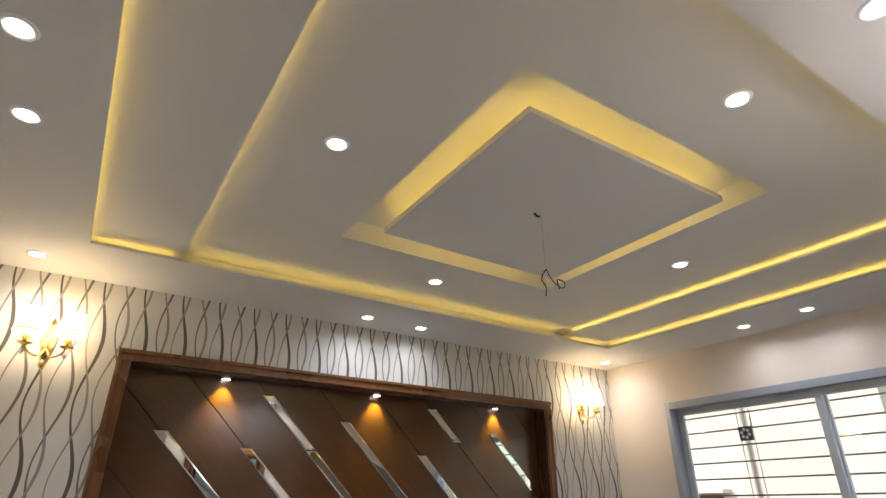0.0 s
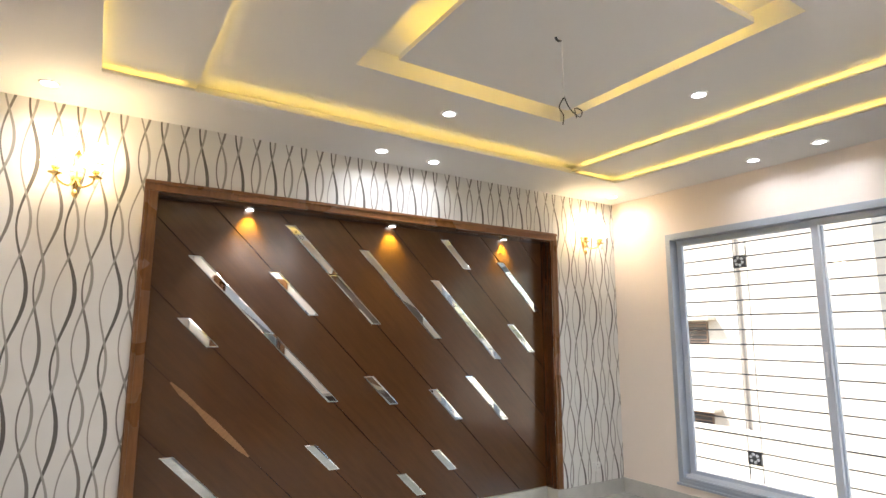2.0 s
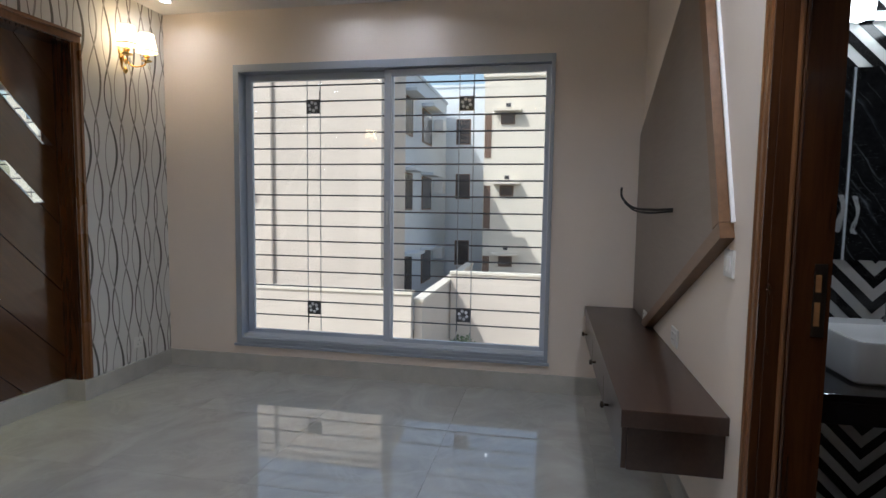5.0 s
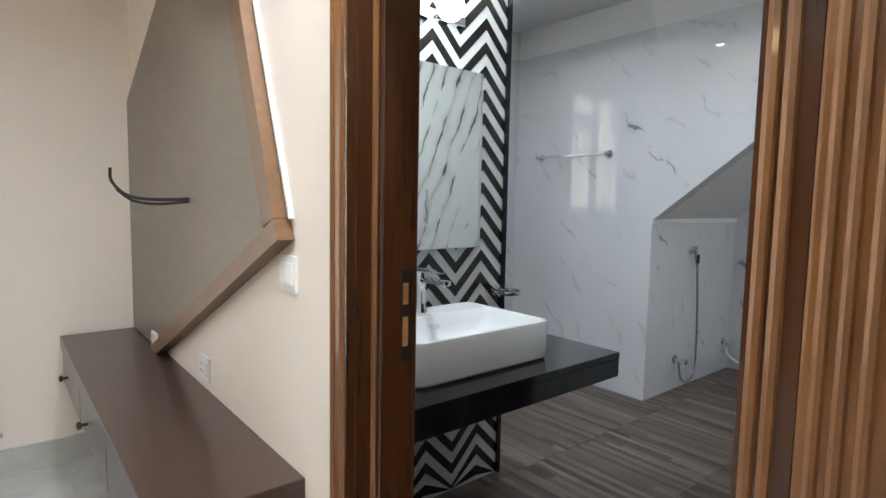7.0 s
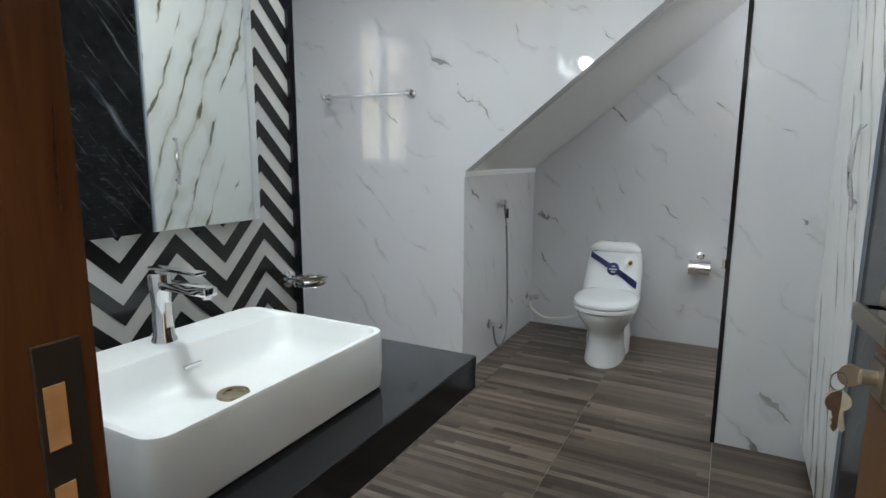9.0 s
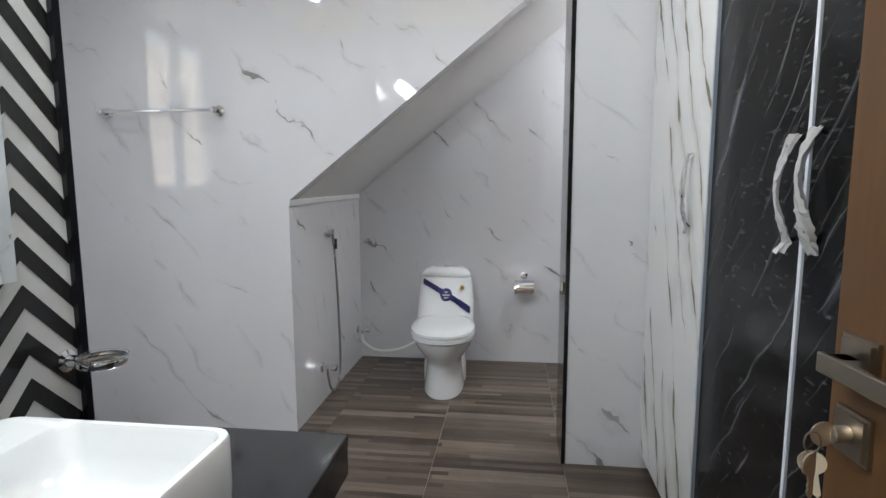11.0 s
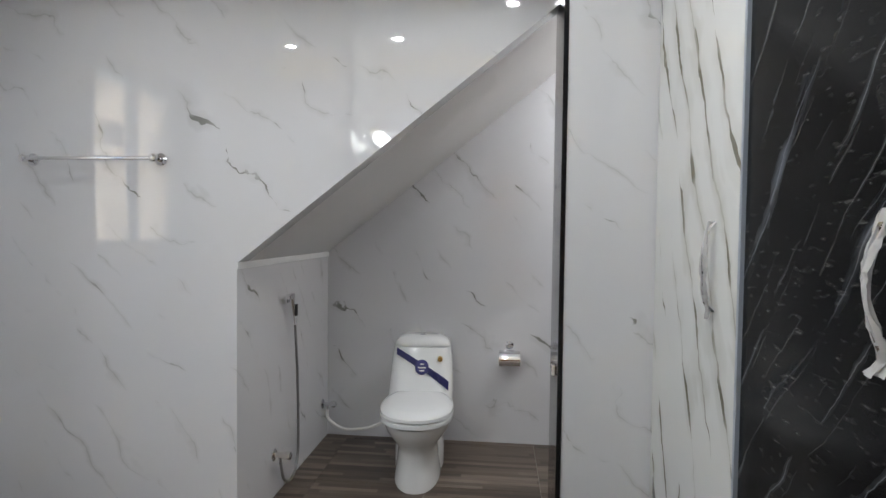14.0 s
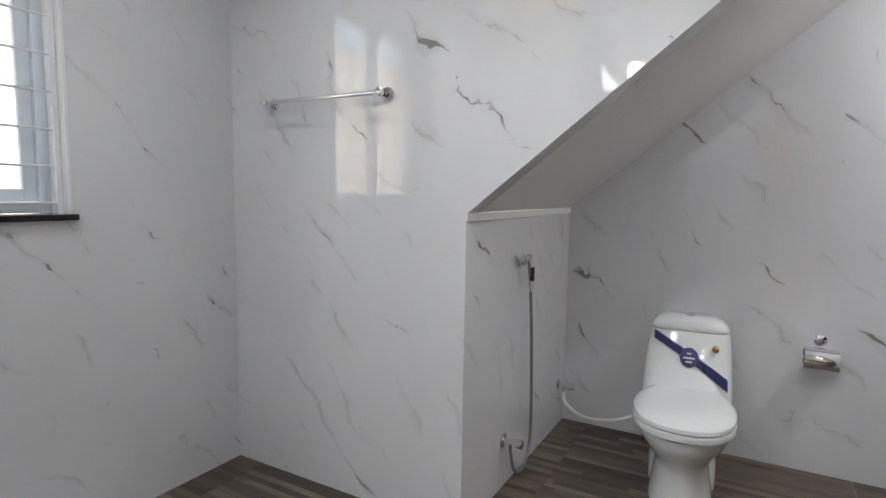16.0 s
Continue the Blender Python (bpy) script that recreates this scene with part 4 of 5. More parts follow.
ct = thing("vanity_counter", (-1.69, -4.24, 0.66), "polished black granite vanity counter with deep front edge", "counter")
part("slab", bx(-2.02, ZX, -4.782, -3.712, 0.722, 0.748, bevel=0.003), GRANITE, ct)
part("apron", bx(-2.018, -1.985, -4.780, -3.712, 0.655, 0.7215), GRANITE, ct)
part("end_apron", bx(-1.984, ZX, -4.780, -4.75, 0.655, 0.7215), GRANITE, ct)


def rounded(x0, x1, y0, y1, r, z, n=6):
    pts = []
    for cx, cy, a0 in ((x1 - r, y1 - r, 0), (x0 + r, y1 - r, 90), (x0 + r, y0 + r, 180), (x1 - r, y0 + r, 270)):
        for k in range(n):
            a = radians(a0 + 90 * k / (n - 1))
            pts.append((cx + r * math.cos(a), cy + r * math.sin(a), z))
    return pts


ba = thing("wash_basin", (-1.70, -4.203, 0.749), "white ceramic rectangular countertop basin", "basin")
B = (-1.917, -1.475, -4.503, -3.904)
loops = [rounded(B[0] + 0.012, B[1] - 0.012, B[2] + 0.012, B[3] - 0.012, 0.035, 0.749), rounded(B[0] + 0.003, B[1] - 0.003, B[2] + 0.003, B[3] - 0.003, 0.04, 0.758), rounded(*B, 0.04, 0.80), rounded(*B, 0.04, 0.880),
         rounded(B[0] + 0.003, B[1] - 0.003, B[2] + 0.003, B[3] - 0.003, 0.038, 0.887), rounded(B[0] + 0.014, B[1] - 0.122, B[2] + 0.014, B[3] - 0.014, 0.035, 0.887),
         rounded(B[0] + 0.018, B[1] - 0.127, B[2] + 0.019, B[3] - 0.019, 0.036, 0.881), rounded(B[0] + 0.024, B[1] - 0.141, B[2] + 0.038, B[3] - 0.038, 0.045, 0.845), rounded(B[0] + 0.034, B[1] - 0.156, B[2] + 0.062, B[3] - 0.062, 0.055, 0.816),
         rounded(B[0] + 0.052, B[1] - 0.174, B[2] + 0.095, B[3] - 0.095, 0.06, 0.803), rounded(B[0] + 0.085, B[1] - 0.196, B[2] + 0.14, B[3] - 0.14, 0.05, 0.797)]
part("bowl", loft(bmesh.new(), loops), CERAMIC, ba, smooth=True)
part("drain", lathe(bmesh.new(), [(0.034, 0.7965), (0.032, 0.803), (0.021, 0.8025), (0.019, 0.7995), (0.001, 0.799)], (-1.722, -4.215, 0), n=20), DRAIN, ba, smooth=True)
part("overflow", bx(-1.620, -1.610, -4.225, -4.182, 0.842, 0.850, bevel=0.001), CHROME, ba)
fa = thing("basin_tap", (-1.53, -4.205, 0.887), "chrome single-lever basin tap", "tap")
part("body", lathe(bmesh.new(), [(0.027, 0.887), (0.026, 0.892), (0.022, 0.90), (0.020, 0.98), (0.023, 1.0), (0.023, 1.035), (0.021, 1.038)], (-1.53, -4.205, 0), n=20), CHROME, fa, smooth=True)
bm = bmesh.new()
box(bm, -1.69, -1.52, -4.221, -4.189, 1.003, 1.022, bevel=0.005)
part("spout", bm, CHROME, fa, smooth=True)
part("aerator", lathe(bmesh.new(), [(0.010, 0.997), (0.011, 1.004)], (-1.675, -4.205, 0), n=14), CHROME, fa)
part("lever", bx(-1.66, -1.51, -4.219, -4.191, 1.044, 1.051, bevel=0.002), CHROME, fa)
part("sticker", bx(-1.5525, -1.5518, -4.213, -4.197, 0.92, 0.975), PLASTIC, fa)

mr = thing("vanity_mirror", (ZX, -4.22, 1.10), "tall frameless mirror on the zigzag tiles", "mirror")
part("glass", bx(ZX - 0.024, ZX - 0.019, -4.646, -3.770, 1.103, 1.855), MIRROR, mr)
part("backing", bx(ZX - 0.0185, ZX - 0.0018, -4.625, -3.792, 1.125, 1.833), GRANITE, mr)

vl = thing("vanity_light", (ZX, -4.24, 2.045), "chrome bar light with three glowing globes", "wall light")
part("bar", bx(ZX - 0.03, ZX - 0.0018, -4.53, -3.93, 2.027, 2.065, bevel=0.004), CHROME, vl)
for y in (-4.051, -4.216, -4.381):
    part("holder", lathe(bmesh.new(), [(0.022, ZX - 0.03), (0.026, ZX - 0.055), (0.020, ZX - 0.066)], (0, y, 2.047), 0, 16), CHROME, vl, smooth=True)
    r, cxx = 0.054, ZX - 0.112
    rings = [(max(0.002, r * math.sin(math.pi * k / 12)), cxx + r * math.cos(math.pi * k / 12)) for k in range(13)]
    part("globe", lathe(bmesh.new(), rings, (0, y, 2.053), 0, 20), BULB_MAT, vl, "glowing frosted globe", smooth=True)

sd = thing("soap_dish", (ZX, -4.765, 0.89), "chrome and glass soap dish on the vanity wall", "soap dish")
part("mount", lathe(bmesh.new(), [(0.026, ZX - 0.0018), (0.026, ZX - 0.010), (0.015, ZX - 0.014), (0.013, ZX - 0.040)], (0, -4.765, 0.895), 0, 18), CHROME, sd, smooth=True)
part("ring", lathe(bmesh.new(), [(0.050, 0.888), (0.054, 0.893), (0.054, 0.903), (0.050, 0.906)], (ZX - 0.092, -4.772, 0), n=24, caps=False), CHROME, sd, smooth=True)
part("dish", lathe(bmesh.new(), [(0.001, 0.882), (0.040, 0.884), (0.050, 0.900), (0.056, 0.909), (0.052, 0.909), (0.046, 0.898), (0.001, 0.888)], (ZX - 0.092, -4.772, 0), n=24), PANE, sd, "clear glass dish", smooth=True)

# ---- towel rail ----
tr = thing("towel_rail", (-0.634, TY, 1.645), "chrome towel rail on the marble wall", "towel rail")
part("rod", tube(bmesh.new(), [(-0.934, TY + 0.055, 1.645), (-0.334, TY + 0.055, 1.645)], 0.008, 12), CHROME, tr, smooth=True)
for x in (-0.934, -0.334):
    part("bracket", lathe(bmesh.new(), [(0.027, TY), (0.027, TY + 0.008), (0.014, TY + 0.014), (0.012, TY + 0.04), (0.016, TY + 0.048), (0.016, TY + 0.064), (0.010, TY + 0.068)], (x, 0, 1.645), 1, 18), CHROME, tr, smooth=True)

# ---- toilet ----
TX = -1.942


def oval(hw, y_back, y_front, z, n=32, p=2.3, cx=None):
    cx = TX if cx is None else cx
    cy, hl = (y_back + y_front) / 2, abs(y_front - y_back) / 2
    out = []
    for k in range(n):
        a = 2 * math.pi * k / n
        c, s = math.cos(a), math.sin(a)
        out.append((cx + hw * math.copysign(abs(c) ** (2 / p), c), cy + hl * math.copysign(abs(s) ** (2 / p), s), z))
    return out


wc = thing("toilet", (TX, -7.15, 0), "white ceramic one-piece toilet with closed lid and paper band", "toilet")
part("bowl", loft(bmesh.new(), [oval(0.128, -7.40, -6.775, 0.0), oval(0.126, -7.40, -6.775, 0.02), oval(0.116, -7.38, -6.795, 0.09), oval(0.110, -7.37, -6.81, 0.17), oval(0.116, -7.38, -6.80, 0.205),
                                oval(0.146, -7.42, -6.765, 0.245), oval(0.176, -7.45, -6.725, 0.29), oval(0.189, -7.46, -6.706, 0.325), oval(0.191, -7.46, -6.702, 0.352)]), CERAMIC, wc, smooth=True)
part("foot_bulge", loft(bmesh.new(), [oval(0.142, -7.42, -6.99, 0.0), oval(0.142, -7.42, -6.99, 0.10), oval(0.128, -7.42, -7.02, 0.19), oval(0.08, -7.40, -7.10, 0.22)]), CERAMIC, wc, smooth=True)
part("seat", loft(bmesh.new(), [oval(0.189, -7.22, -6.700, 0.356), oval(0.197, -7.22, -6.690, 0.362), oval(0.197, -7.22, -6.690, 0.382), oval(0.190, -7.22, -6.697, 0.387)]), CERAMIC, wc, smooth=True)
part("lid", loft(bmesh.new(), [oval(0.189, -7.21, -6.697, 0.390), oval(0.196, -7.21, -6.691, 0.395), oval(0.195, -7.21, -6.694, 0.410), oval(0.180, -7.20, -6.715, 0.424), oval(0.145, -7.18, -6.77, 0.432), oval(0.08, -7.12, -6.87, 0.435)]), CERAMIC, wc, smooth=True)
part("tank", loft(bmesh.new(), [oval(0.190, -7.505, -7.02, 0.353, p=3), oval(0.192, -7.505, -7.10, 0.42, p=3.2), oval(0.190, -7.505, -7.215, 0.50, p=3.6), oval(0.183, -7.505, -7.265, 0.58, p=4), oval(0.174, -7.505, -7.295, 0.648, p=4)]), CERAMIC, wc, smooth=True)
part("tank_lid", loft(bmesh.new(), [oval(0.171, -7.503, -7.297, 0.651, p=4), oval(0.171, -7.503, -7.295, 0.660, p=4), oval(0.163, -7.502, -7.300, 0.678, p=3.6), oval(0.142, -7.50, -7.310, 0.696, p=3.2), oval(0.105, -7.48, -7.33, 0.708, p=2.6)]), CERAMIC, wc, smooth=True)
part("flush_button", lathe(bmesh.new(), [(0.022, 0.706), (0.022, 0.714), (0.018, 0.716)], (TX, -7.405, 0), n=18), CHROME, wc, smooth=True)
part("side_button", lathe(bmesh.new(), [(0.016, -7.262), (0.015, -7.240), (0.011, -7.236)], (TX - 0.112, 0, 0.590), 1, 14), BRASS, wc, "small brass-coloured button", smooth=True)


bm = bmesh.new()
p0, p1 = (TX + 0.150, 0.628), (TX - 0.165, 0.458)
knots = []
for k in range(13):
    t = k / 12
    x, z = p0[0] + (p1[0] - p0[0]) * t, p0[1] + (p1[1] - p0[1]) * t
    knots.append((x, z))


def tank_front(z):
    zs = [(0.366, -7.02), (0.42, -7.10), (0.50, -7.215), (0.58, -7.265), (0.648, -7.295), (0.70, -7.31)]
    for (za_, ya_), (zb_, yb_) in zip(zs, zs[1:]):
        if z <= zb_:
            return ya_ + (yb_ - ya_) * (z - za_) / (zb_ - za_)
    return -7.31


top_v = [bm.verts.new((x, tank_front(z + 0.019) + 0.004, z + 0.019)) for x, z in knots]
low_v = [bm.verts.new((x, tank_front(z - 0.019) + 0.004, z - 0.019)) for x, z in knots]
for k in range(12):
    bm.faces.new((top_v[k], top_v[k + 1], low_v[k + 1], low_v[k]))
bmesh.ops.solidify(bm, geom=bm.faces[:], thickness=0.0012)
band = part("paper_band", bm, RIBBON, wc, "dark violet paper band")
bm = bmesh.new()
zc = (p0[1] + p1[1]) / 2
disc = [bm.verts.new((TX - 0.005 + 0.040 * math.cos(a), tank_front(zc + 0.040 * math.sin(a)) + 0.006, zc + 0.040 * math.sin(a))) for a in [2 * math.pi * k / 24 for k in range(24)]]
bm.faces.new(disc)
bmesh.ops.solidify(bm, geom=bm.faces[:], thickness=0.0012)
part("seal", bm, RIBBON, band)
for dz, w in ((0.016, 0.010), (-0.002, 0.024), (-0.018, 0.014)):
    z = zc + dz
    part("print_bar", bx(TX - 0.005 - w, TX - 0.005 + w, tank_front(z) + 0.0085, tank_front(z) + 0.0095, z - 0.004, z + 0.004), PLASTIC, band)

wc.rotation_euler[2] = radians(4.2)

# ---- pipes and fittings of the alcove ----
bs = thing("bidet_spray", (xa, -6.80, 1.0), "chrome hand bidet spray with ribbed hose on the alcove side", "bidet spray")
part("holder", bx(xa - 0.022, xa, -6.815, -6.785, 0.965, 1.000, bevel=0.004), CHROME, bs)
part("head", bx(xa - 0.052, xa - 0.023, -6.815, -6.755, 0.988, 1.018, bevel=0.006), CHROME, bs)
rings = []
for k, (y, z, rr) in enumerate(((-6.800, 0.992, 0.013), (-6.812, 0.955, 0.0135), (-6.828, 0.905, 0.012), (-6.842, 0.865, 0.010), (-6.848, 0.845, 0.008))):
    rings.append([(xa - 0.038 + rr * math.cos(a), y + rr * math.sin(a), z - 0.3 * rr * math.sin(a)) for a in [2 * math.pi * j / 12 for j in range(12)]])
part("handle", loft(bmesh.new(), rings), CHROME, bs, smooth=True)
part("trigger", bx(xa - 0.060, xa - 0.050, -6.834, -6.816, 0.895, 0.958, bevel=0.003), CABLE, bs, "black trigger")
part("hose", tube(bmesh.new(), [(xa - 0.038, -6.850, 0.845), (xa - 0.036, -6.885, 0.62), (xa - 0.036, -6.902, 0.38), (xa - 0.038, -6.900, 0.17), (xa - 0.042, -6.855, 0.075), (xa - 0.046, -6.765, 0.045), (xa - 0.044, -6.685, 0.085), (xa - 0.036, -6.660, 0.185)], 0.0075, 8), HOSE, bs, smooth=True)


def stop_valve(y, z, label):
    v = thing("stop_valve", (xa, y, z), label, "valve", "stop valves")
    part("flange", lathe(bmesh.new(), [(0.031, xa), (0.031, xa - 0.006), (0.014, xa - 0.012)], (0, y, z), 0, 16), CHROME, v, smooth=True)
    part("body", lathe(bmesh.new(), [(0.014, xa - 0.008), (0.014, xa - 0.055), (0.020, xa - 0.057), (0.020, xa - 0.090), (0.012, xa - 0.094)], (0, y, z), 0, 14), CHROME, v, smooth=True)
    part("outlet", lathe(bmesh.new(), [(0.008, z - 0.035), (0.008, z)], (xa - 0.035, y, 0), 2, 12), CHROME, v)


stop_valve(-6.658, 0.217, "chrome angle valve feeding the bidet spray")
stop_valve(-7.42, 0.235, "chrome angle valve feeding the toilet")
solo("supply_hose", tube(bmesh.new(), [(xa - 0.035, -7.42, 0.198), (xa - 0.05, -7.41, 0.14), (xa - 0.16, -7.39, 0.09), (xa - 0.33, -7.38, 0.115), (-1.755, -7.37, 0.20)], 0.0095, 8), PLASTIC, (xa - 0.035, -7.42, 0.2), "white flexible hose from valve to toilet", "hose", smooth=True)

rh = thing("toilet_roll_holder", (-2.46, AY, 0.56), "chrome toilet roll holder with curved cover", "roll holder")
part("mount", lathe(bmesh.new(), [(0.026, AY), (0.026, AY + 0.008), (0.013, AY + 0.012), (0.013, AY + 0.03)], (-2.46, 0, 0.632), 1, 18), CHROME, rh, smooth=True)
bm = bmesh.new()
arc = [(AY + 0.075 + 0.058 * math.cos(a), 0.555 + 0.058 * math.sin(a)) for a in [radians(d) for d in range(170, -31, -20)]]
arc_in = [(AY + 0.075 + 0.056 * math.cos(a), 0.555 + 0.056 * math.sin(a)) for a in [radians(d) for d in range(-30, 171, 20)]]
prism(bm, arc + arc_in, 0, -2.525, -2.395)
part("cover", bm, CHROME, rh, smooth=True)
# Dark disc in the cover's open end paints the shade inside it.
part("end_cap", lathe(bmesh.new(), [(0.040, -2.404), (0.040, -2.398)], (0, AY + 0.072, 0.553), 0, 18), BRONZE, rh, "dark disc standing in for the shaded inside of the cover")
part("spindle", tube(bmesh.new(), [(-2.53, AY + 0.07, 0.545), (-2.39, AY + 0.07, 0.545)], 0.009, 10), CHROME, rh)
part("core", lathe(bmesh.new(), [(0.022, -2.515), (0.022, -2.405)], (0, AY + 0.07, 0.545), 0, 16), BARE, rh, smooth=True)
solo("door_latch", bx(-2.610, -2.594, -6.20, -6.165, 0.80, 0.84, bevel=0.003), CHROME, (-2.610, -6.18, 0.82), "small chrome latch on the black edge", "latch")

# ---- wardrobe ----
WXF = -2.952
wr = thing("wardrobe", (-3.25, -5.2, 0), "tall built-in wardrobe with marble-look doors", "wardrobe")
part("body", bx(-3.58, WXF - 0.022, -6.108, -4.28, 0.09, 2.62), GRANITE, wr)
part("plinth", bx(-3.58, -3.02, -6.108, -4.28, 0.0, 0.088), MARBLE, wr)
d1 = part("white_door", bx(WXF - 0.020, WXF, -6.106, -5.402, 0.092, 2.60, bevel=0.0015), MARBLE_BOLD, wr, "white door with bold olive-grey veins")
part("edge_profile", bx(WXF - 0.020, WXF + 0.003, -5.400, -5.388, 0.092, 2.60), ALU, wr, "pale edge strip")
part("stile", bx(WXF - 0.020, WXF - 0.006, -5.386, -5.262, 0.092, 2.60), MARBLE_BLACK, wr, "black marble-look stile")
d2 = part("black_door", bx(WXF - 0.020, WXF, -5.260, -4.848, 0.092, 2.60, bevel=0.0015), MARBLE_BLACK, wr, "black door with white veins")
part("edge_profile", bx(WXF - 0.020, WXF + 0.004, -4.846, -4.834, 0.092, 2.60), ALU_WHITE, wr, "pale edge strip")
d3 = part("black_door", bx(WXF - 0.020, WXF, -4.832, -4.285, 0.092, 2.60, bevel=0.0015), MARBLE_BLACK, wr, "black door with white veins")


def wrapped_handle(door_part, y, z0, z1, wide, tail, seed):
    """A bowed pull handle, standing off the door at mid height, in a loose sleeve of clear film."""
    rng = random.Random(seed)
    n = 22
    pts, loops = [], []
    for k in range(n + 1):
        t = k / n
        z = z1 + (z0 - z1) * t
        out = 0.012 + 0.021 * math.sin(math.pi * min(1, t * 1.02)) ** 0.8
        yy = y + 0.008 * math.sin(t * 6.0 + seed)
        pts.append((WXF + out, yy, z))
        rr = wide * (0.75 + 0.25 * abs(math.sin(t * 7 + seed)) + rng.uniform(-0.10, 0.16))
        twist = 0.5 * math.sin(t * 5 + seed) + rng.uniform(-0.12, 0.12)
        loop = []
        for q in range(12):
            a = 2 * math.pi * q / 12
            ru = rr * (1 + (0.18 if q % 2 else -0.10) * rng.uniform(0.3, 1.0))
            e, f = 0.45 * ru * math.cos(a), ru * math.sin(a)
            loop.append((WXF + max(0.002, out + e * math.cos(twist) - f * math.sin(twist)), yy + e * math.sin(twist) + f * math.cos(twist), z + rng.uniform(-0.003, 0.003)))
        loops.append(loop)
    end = loops[-1]
    for m in (1, 2):
        loops.append([(x + 0.006 * m * tail, yq - 0.004 * m * tail + rng.uniform(-0.004, 0.004), z - 0.010 * m + rng.uniform(-0.006, 0.006)) for x, yq, z in end])
    hd = part("handle", tube(bmesh.new(), [(WXF, y, z1)] + pts[2:-2] + [(WXF, y, z0)], 0.006, 8), CHROME, door_part, "chrome bow handle", smooth=True)
    part("wrapping", loft(bmesh.new(), loops), WRAP, hd, "crumpled clear protective wrap")


wrapped_handle(d1, -5.545, 1.15, 1.385, 0.012, 0.3, 5)
wrapped_handle(d2, -4.888, 1.172, 1.392, 0.013, 1.0, 2)
wrapped_handle(d3, -4.802, 1.182, 1.400, 0.018, -0.6, 9)

# ---- bathroom window ----
bw = thing("window_2", (0.08, -5.02, WB), "white bathroom window with white steel grille", "window")
bw["kind"] = "structure"
fr = bmesh.new()
for y0, y1, z0, z1 in ((WS, WS + 0.045, WB + 0.022, WT), (WN - 0.045, WN, WB + 0.022, WT), (WS + 0.045, WN - 0.045, WT - 0.045, WT), (WS + 0.045, WN - 0.045, WB + 0.022, WB + 0.065)):
    box(fr, 0.05, 0.15, y0, y1, z0, z1, bevel=0.003)
part("window_frame", fr, ALU_WHITE, bw)
rv = bmesh.new()
box(rv, BX - 0.004, 0.049, WS, WS + 0.010, WB + 0.022, WT)
box(rv, BX - 0.004, 0.049, WN - 0.010, WN, WB + 0.022, WT)
part("reveal", rv, WHITE, bw, "white painted reveal")
part("window_sill", bx(BX - 0.022, 0.049, WS - 0.012, WN, WB, WB + 0.021, bevel=0.003), GRANITE, bw, "black granite sill")


def small_sash(x, y0, y1):
    z0, z1, w = WB + 0.066, WT - 0.046, 0.042
    bm = bmesh.new()
    for a, b, c, d in ((y0, y0 + w, z0, z1), (y1 - w, y1, z0, z1), (y0 + w, y1 - w, z1 - w, z1), (y0 + w, y1 - w, z0, z0 + w)):
        box(bm, x, x + 0.025, a, b, c, d, bevel=0.002)
    s = part("sash", bm, ALU_WHITE, bw)
    g = part("pane", bx(x + 0.01, x + 0.014, y0 + w - 0.004, y1 - w + 0.004, z0 + w - 0.004, z1 - w + 0.004), PANE, s, "clear glass")
    g.visible_shadow = False


small_sash(0.07, WS + 0.046, -4.99)
small_sash(0.105, -5.035, WN - 0.046)
bg = thing("bathroom_grille", (-0.02, -5.22, WB + 0.03), "white steel bars across the bathroom window", "grille")
for k in range(10):
    z = 1.225 + k * 0.127
    part("bar", tube(bmesh.new(), [(-0.025, WS + 0.011, z), (-0.025, WN - 0.011, z)], 0.005, 6), BAR_WHITE, bg)
part("upright", bx(-0.034, -0.024, WS + 0.012, WS + 0.030, WB + 0.022, WT), BAR_WHITE, bg)
for y in (-4.80, -4.90):
    part("upright", tube(bmesh.new(), [(-0.018, y, WB + 0.022), (-0.018, y, WT - 0.05)], 0.005, 6), BAR_WHITE, bg)
bm = bmesh.new()
for a, b, c2, d2_ in ((-0.05, 0.05, -0.05, -0.038), (-0.05, 0.05, 0.038, 0.05), (-0.05, -0.038, -0.038, 0.038), (0.038, 0.05, -0.038, 0.038)):
    box(bm, -0.030, -0.016, -4.85 + a, -4.85 + b, 2.06 + c2, 2.06 + d2_)
lathe(bm, [(0.022, -0.030), (0.022, -0.016)], (0, -4.85, 2.06), 0, 12)
part("rosette", bm, BAR_WHITE, bg)

# ---- lamps ----
ALCOVE_FILL_W = 1.5


def downlight(x, y, z, watts, r=0.046, color=(0.95, 0.97, 1.0)):
    d = thing("downlight", (x, y, z), "round white recessed LED downlight, lit", "downlight", "ceiling downlights")
    part("rim", lathe(bmesh.new(), [(r - 0.010, z - 0.004), (r - 0.004, z - 0.007), (r + 0.002, z - 0.005), (r + 0.004, z - 0.0005)], (x, y, 0), n=28, caps=False), PLASTIC, d, smooth=True)
    part("lens", lathe(bmesh.new(), [(0.001, z - 0.0035), (r - 0.010, z - 0.0035), (r - 0.010, z - 0.001)], (x, y, 0), n=28), LENS, d, "glowing lens")
    spot_disc((x, y, z - 0.010), watts, 2 * r - 0.02, color, 150)


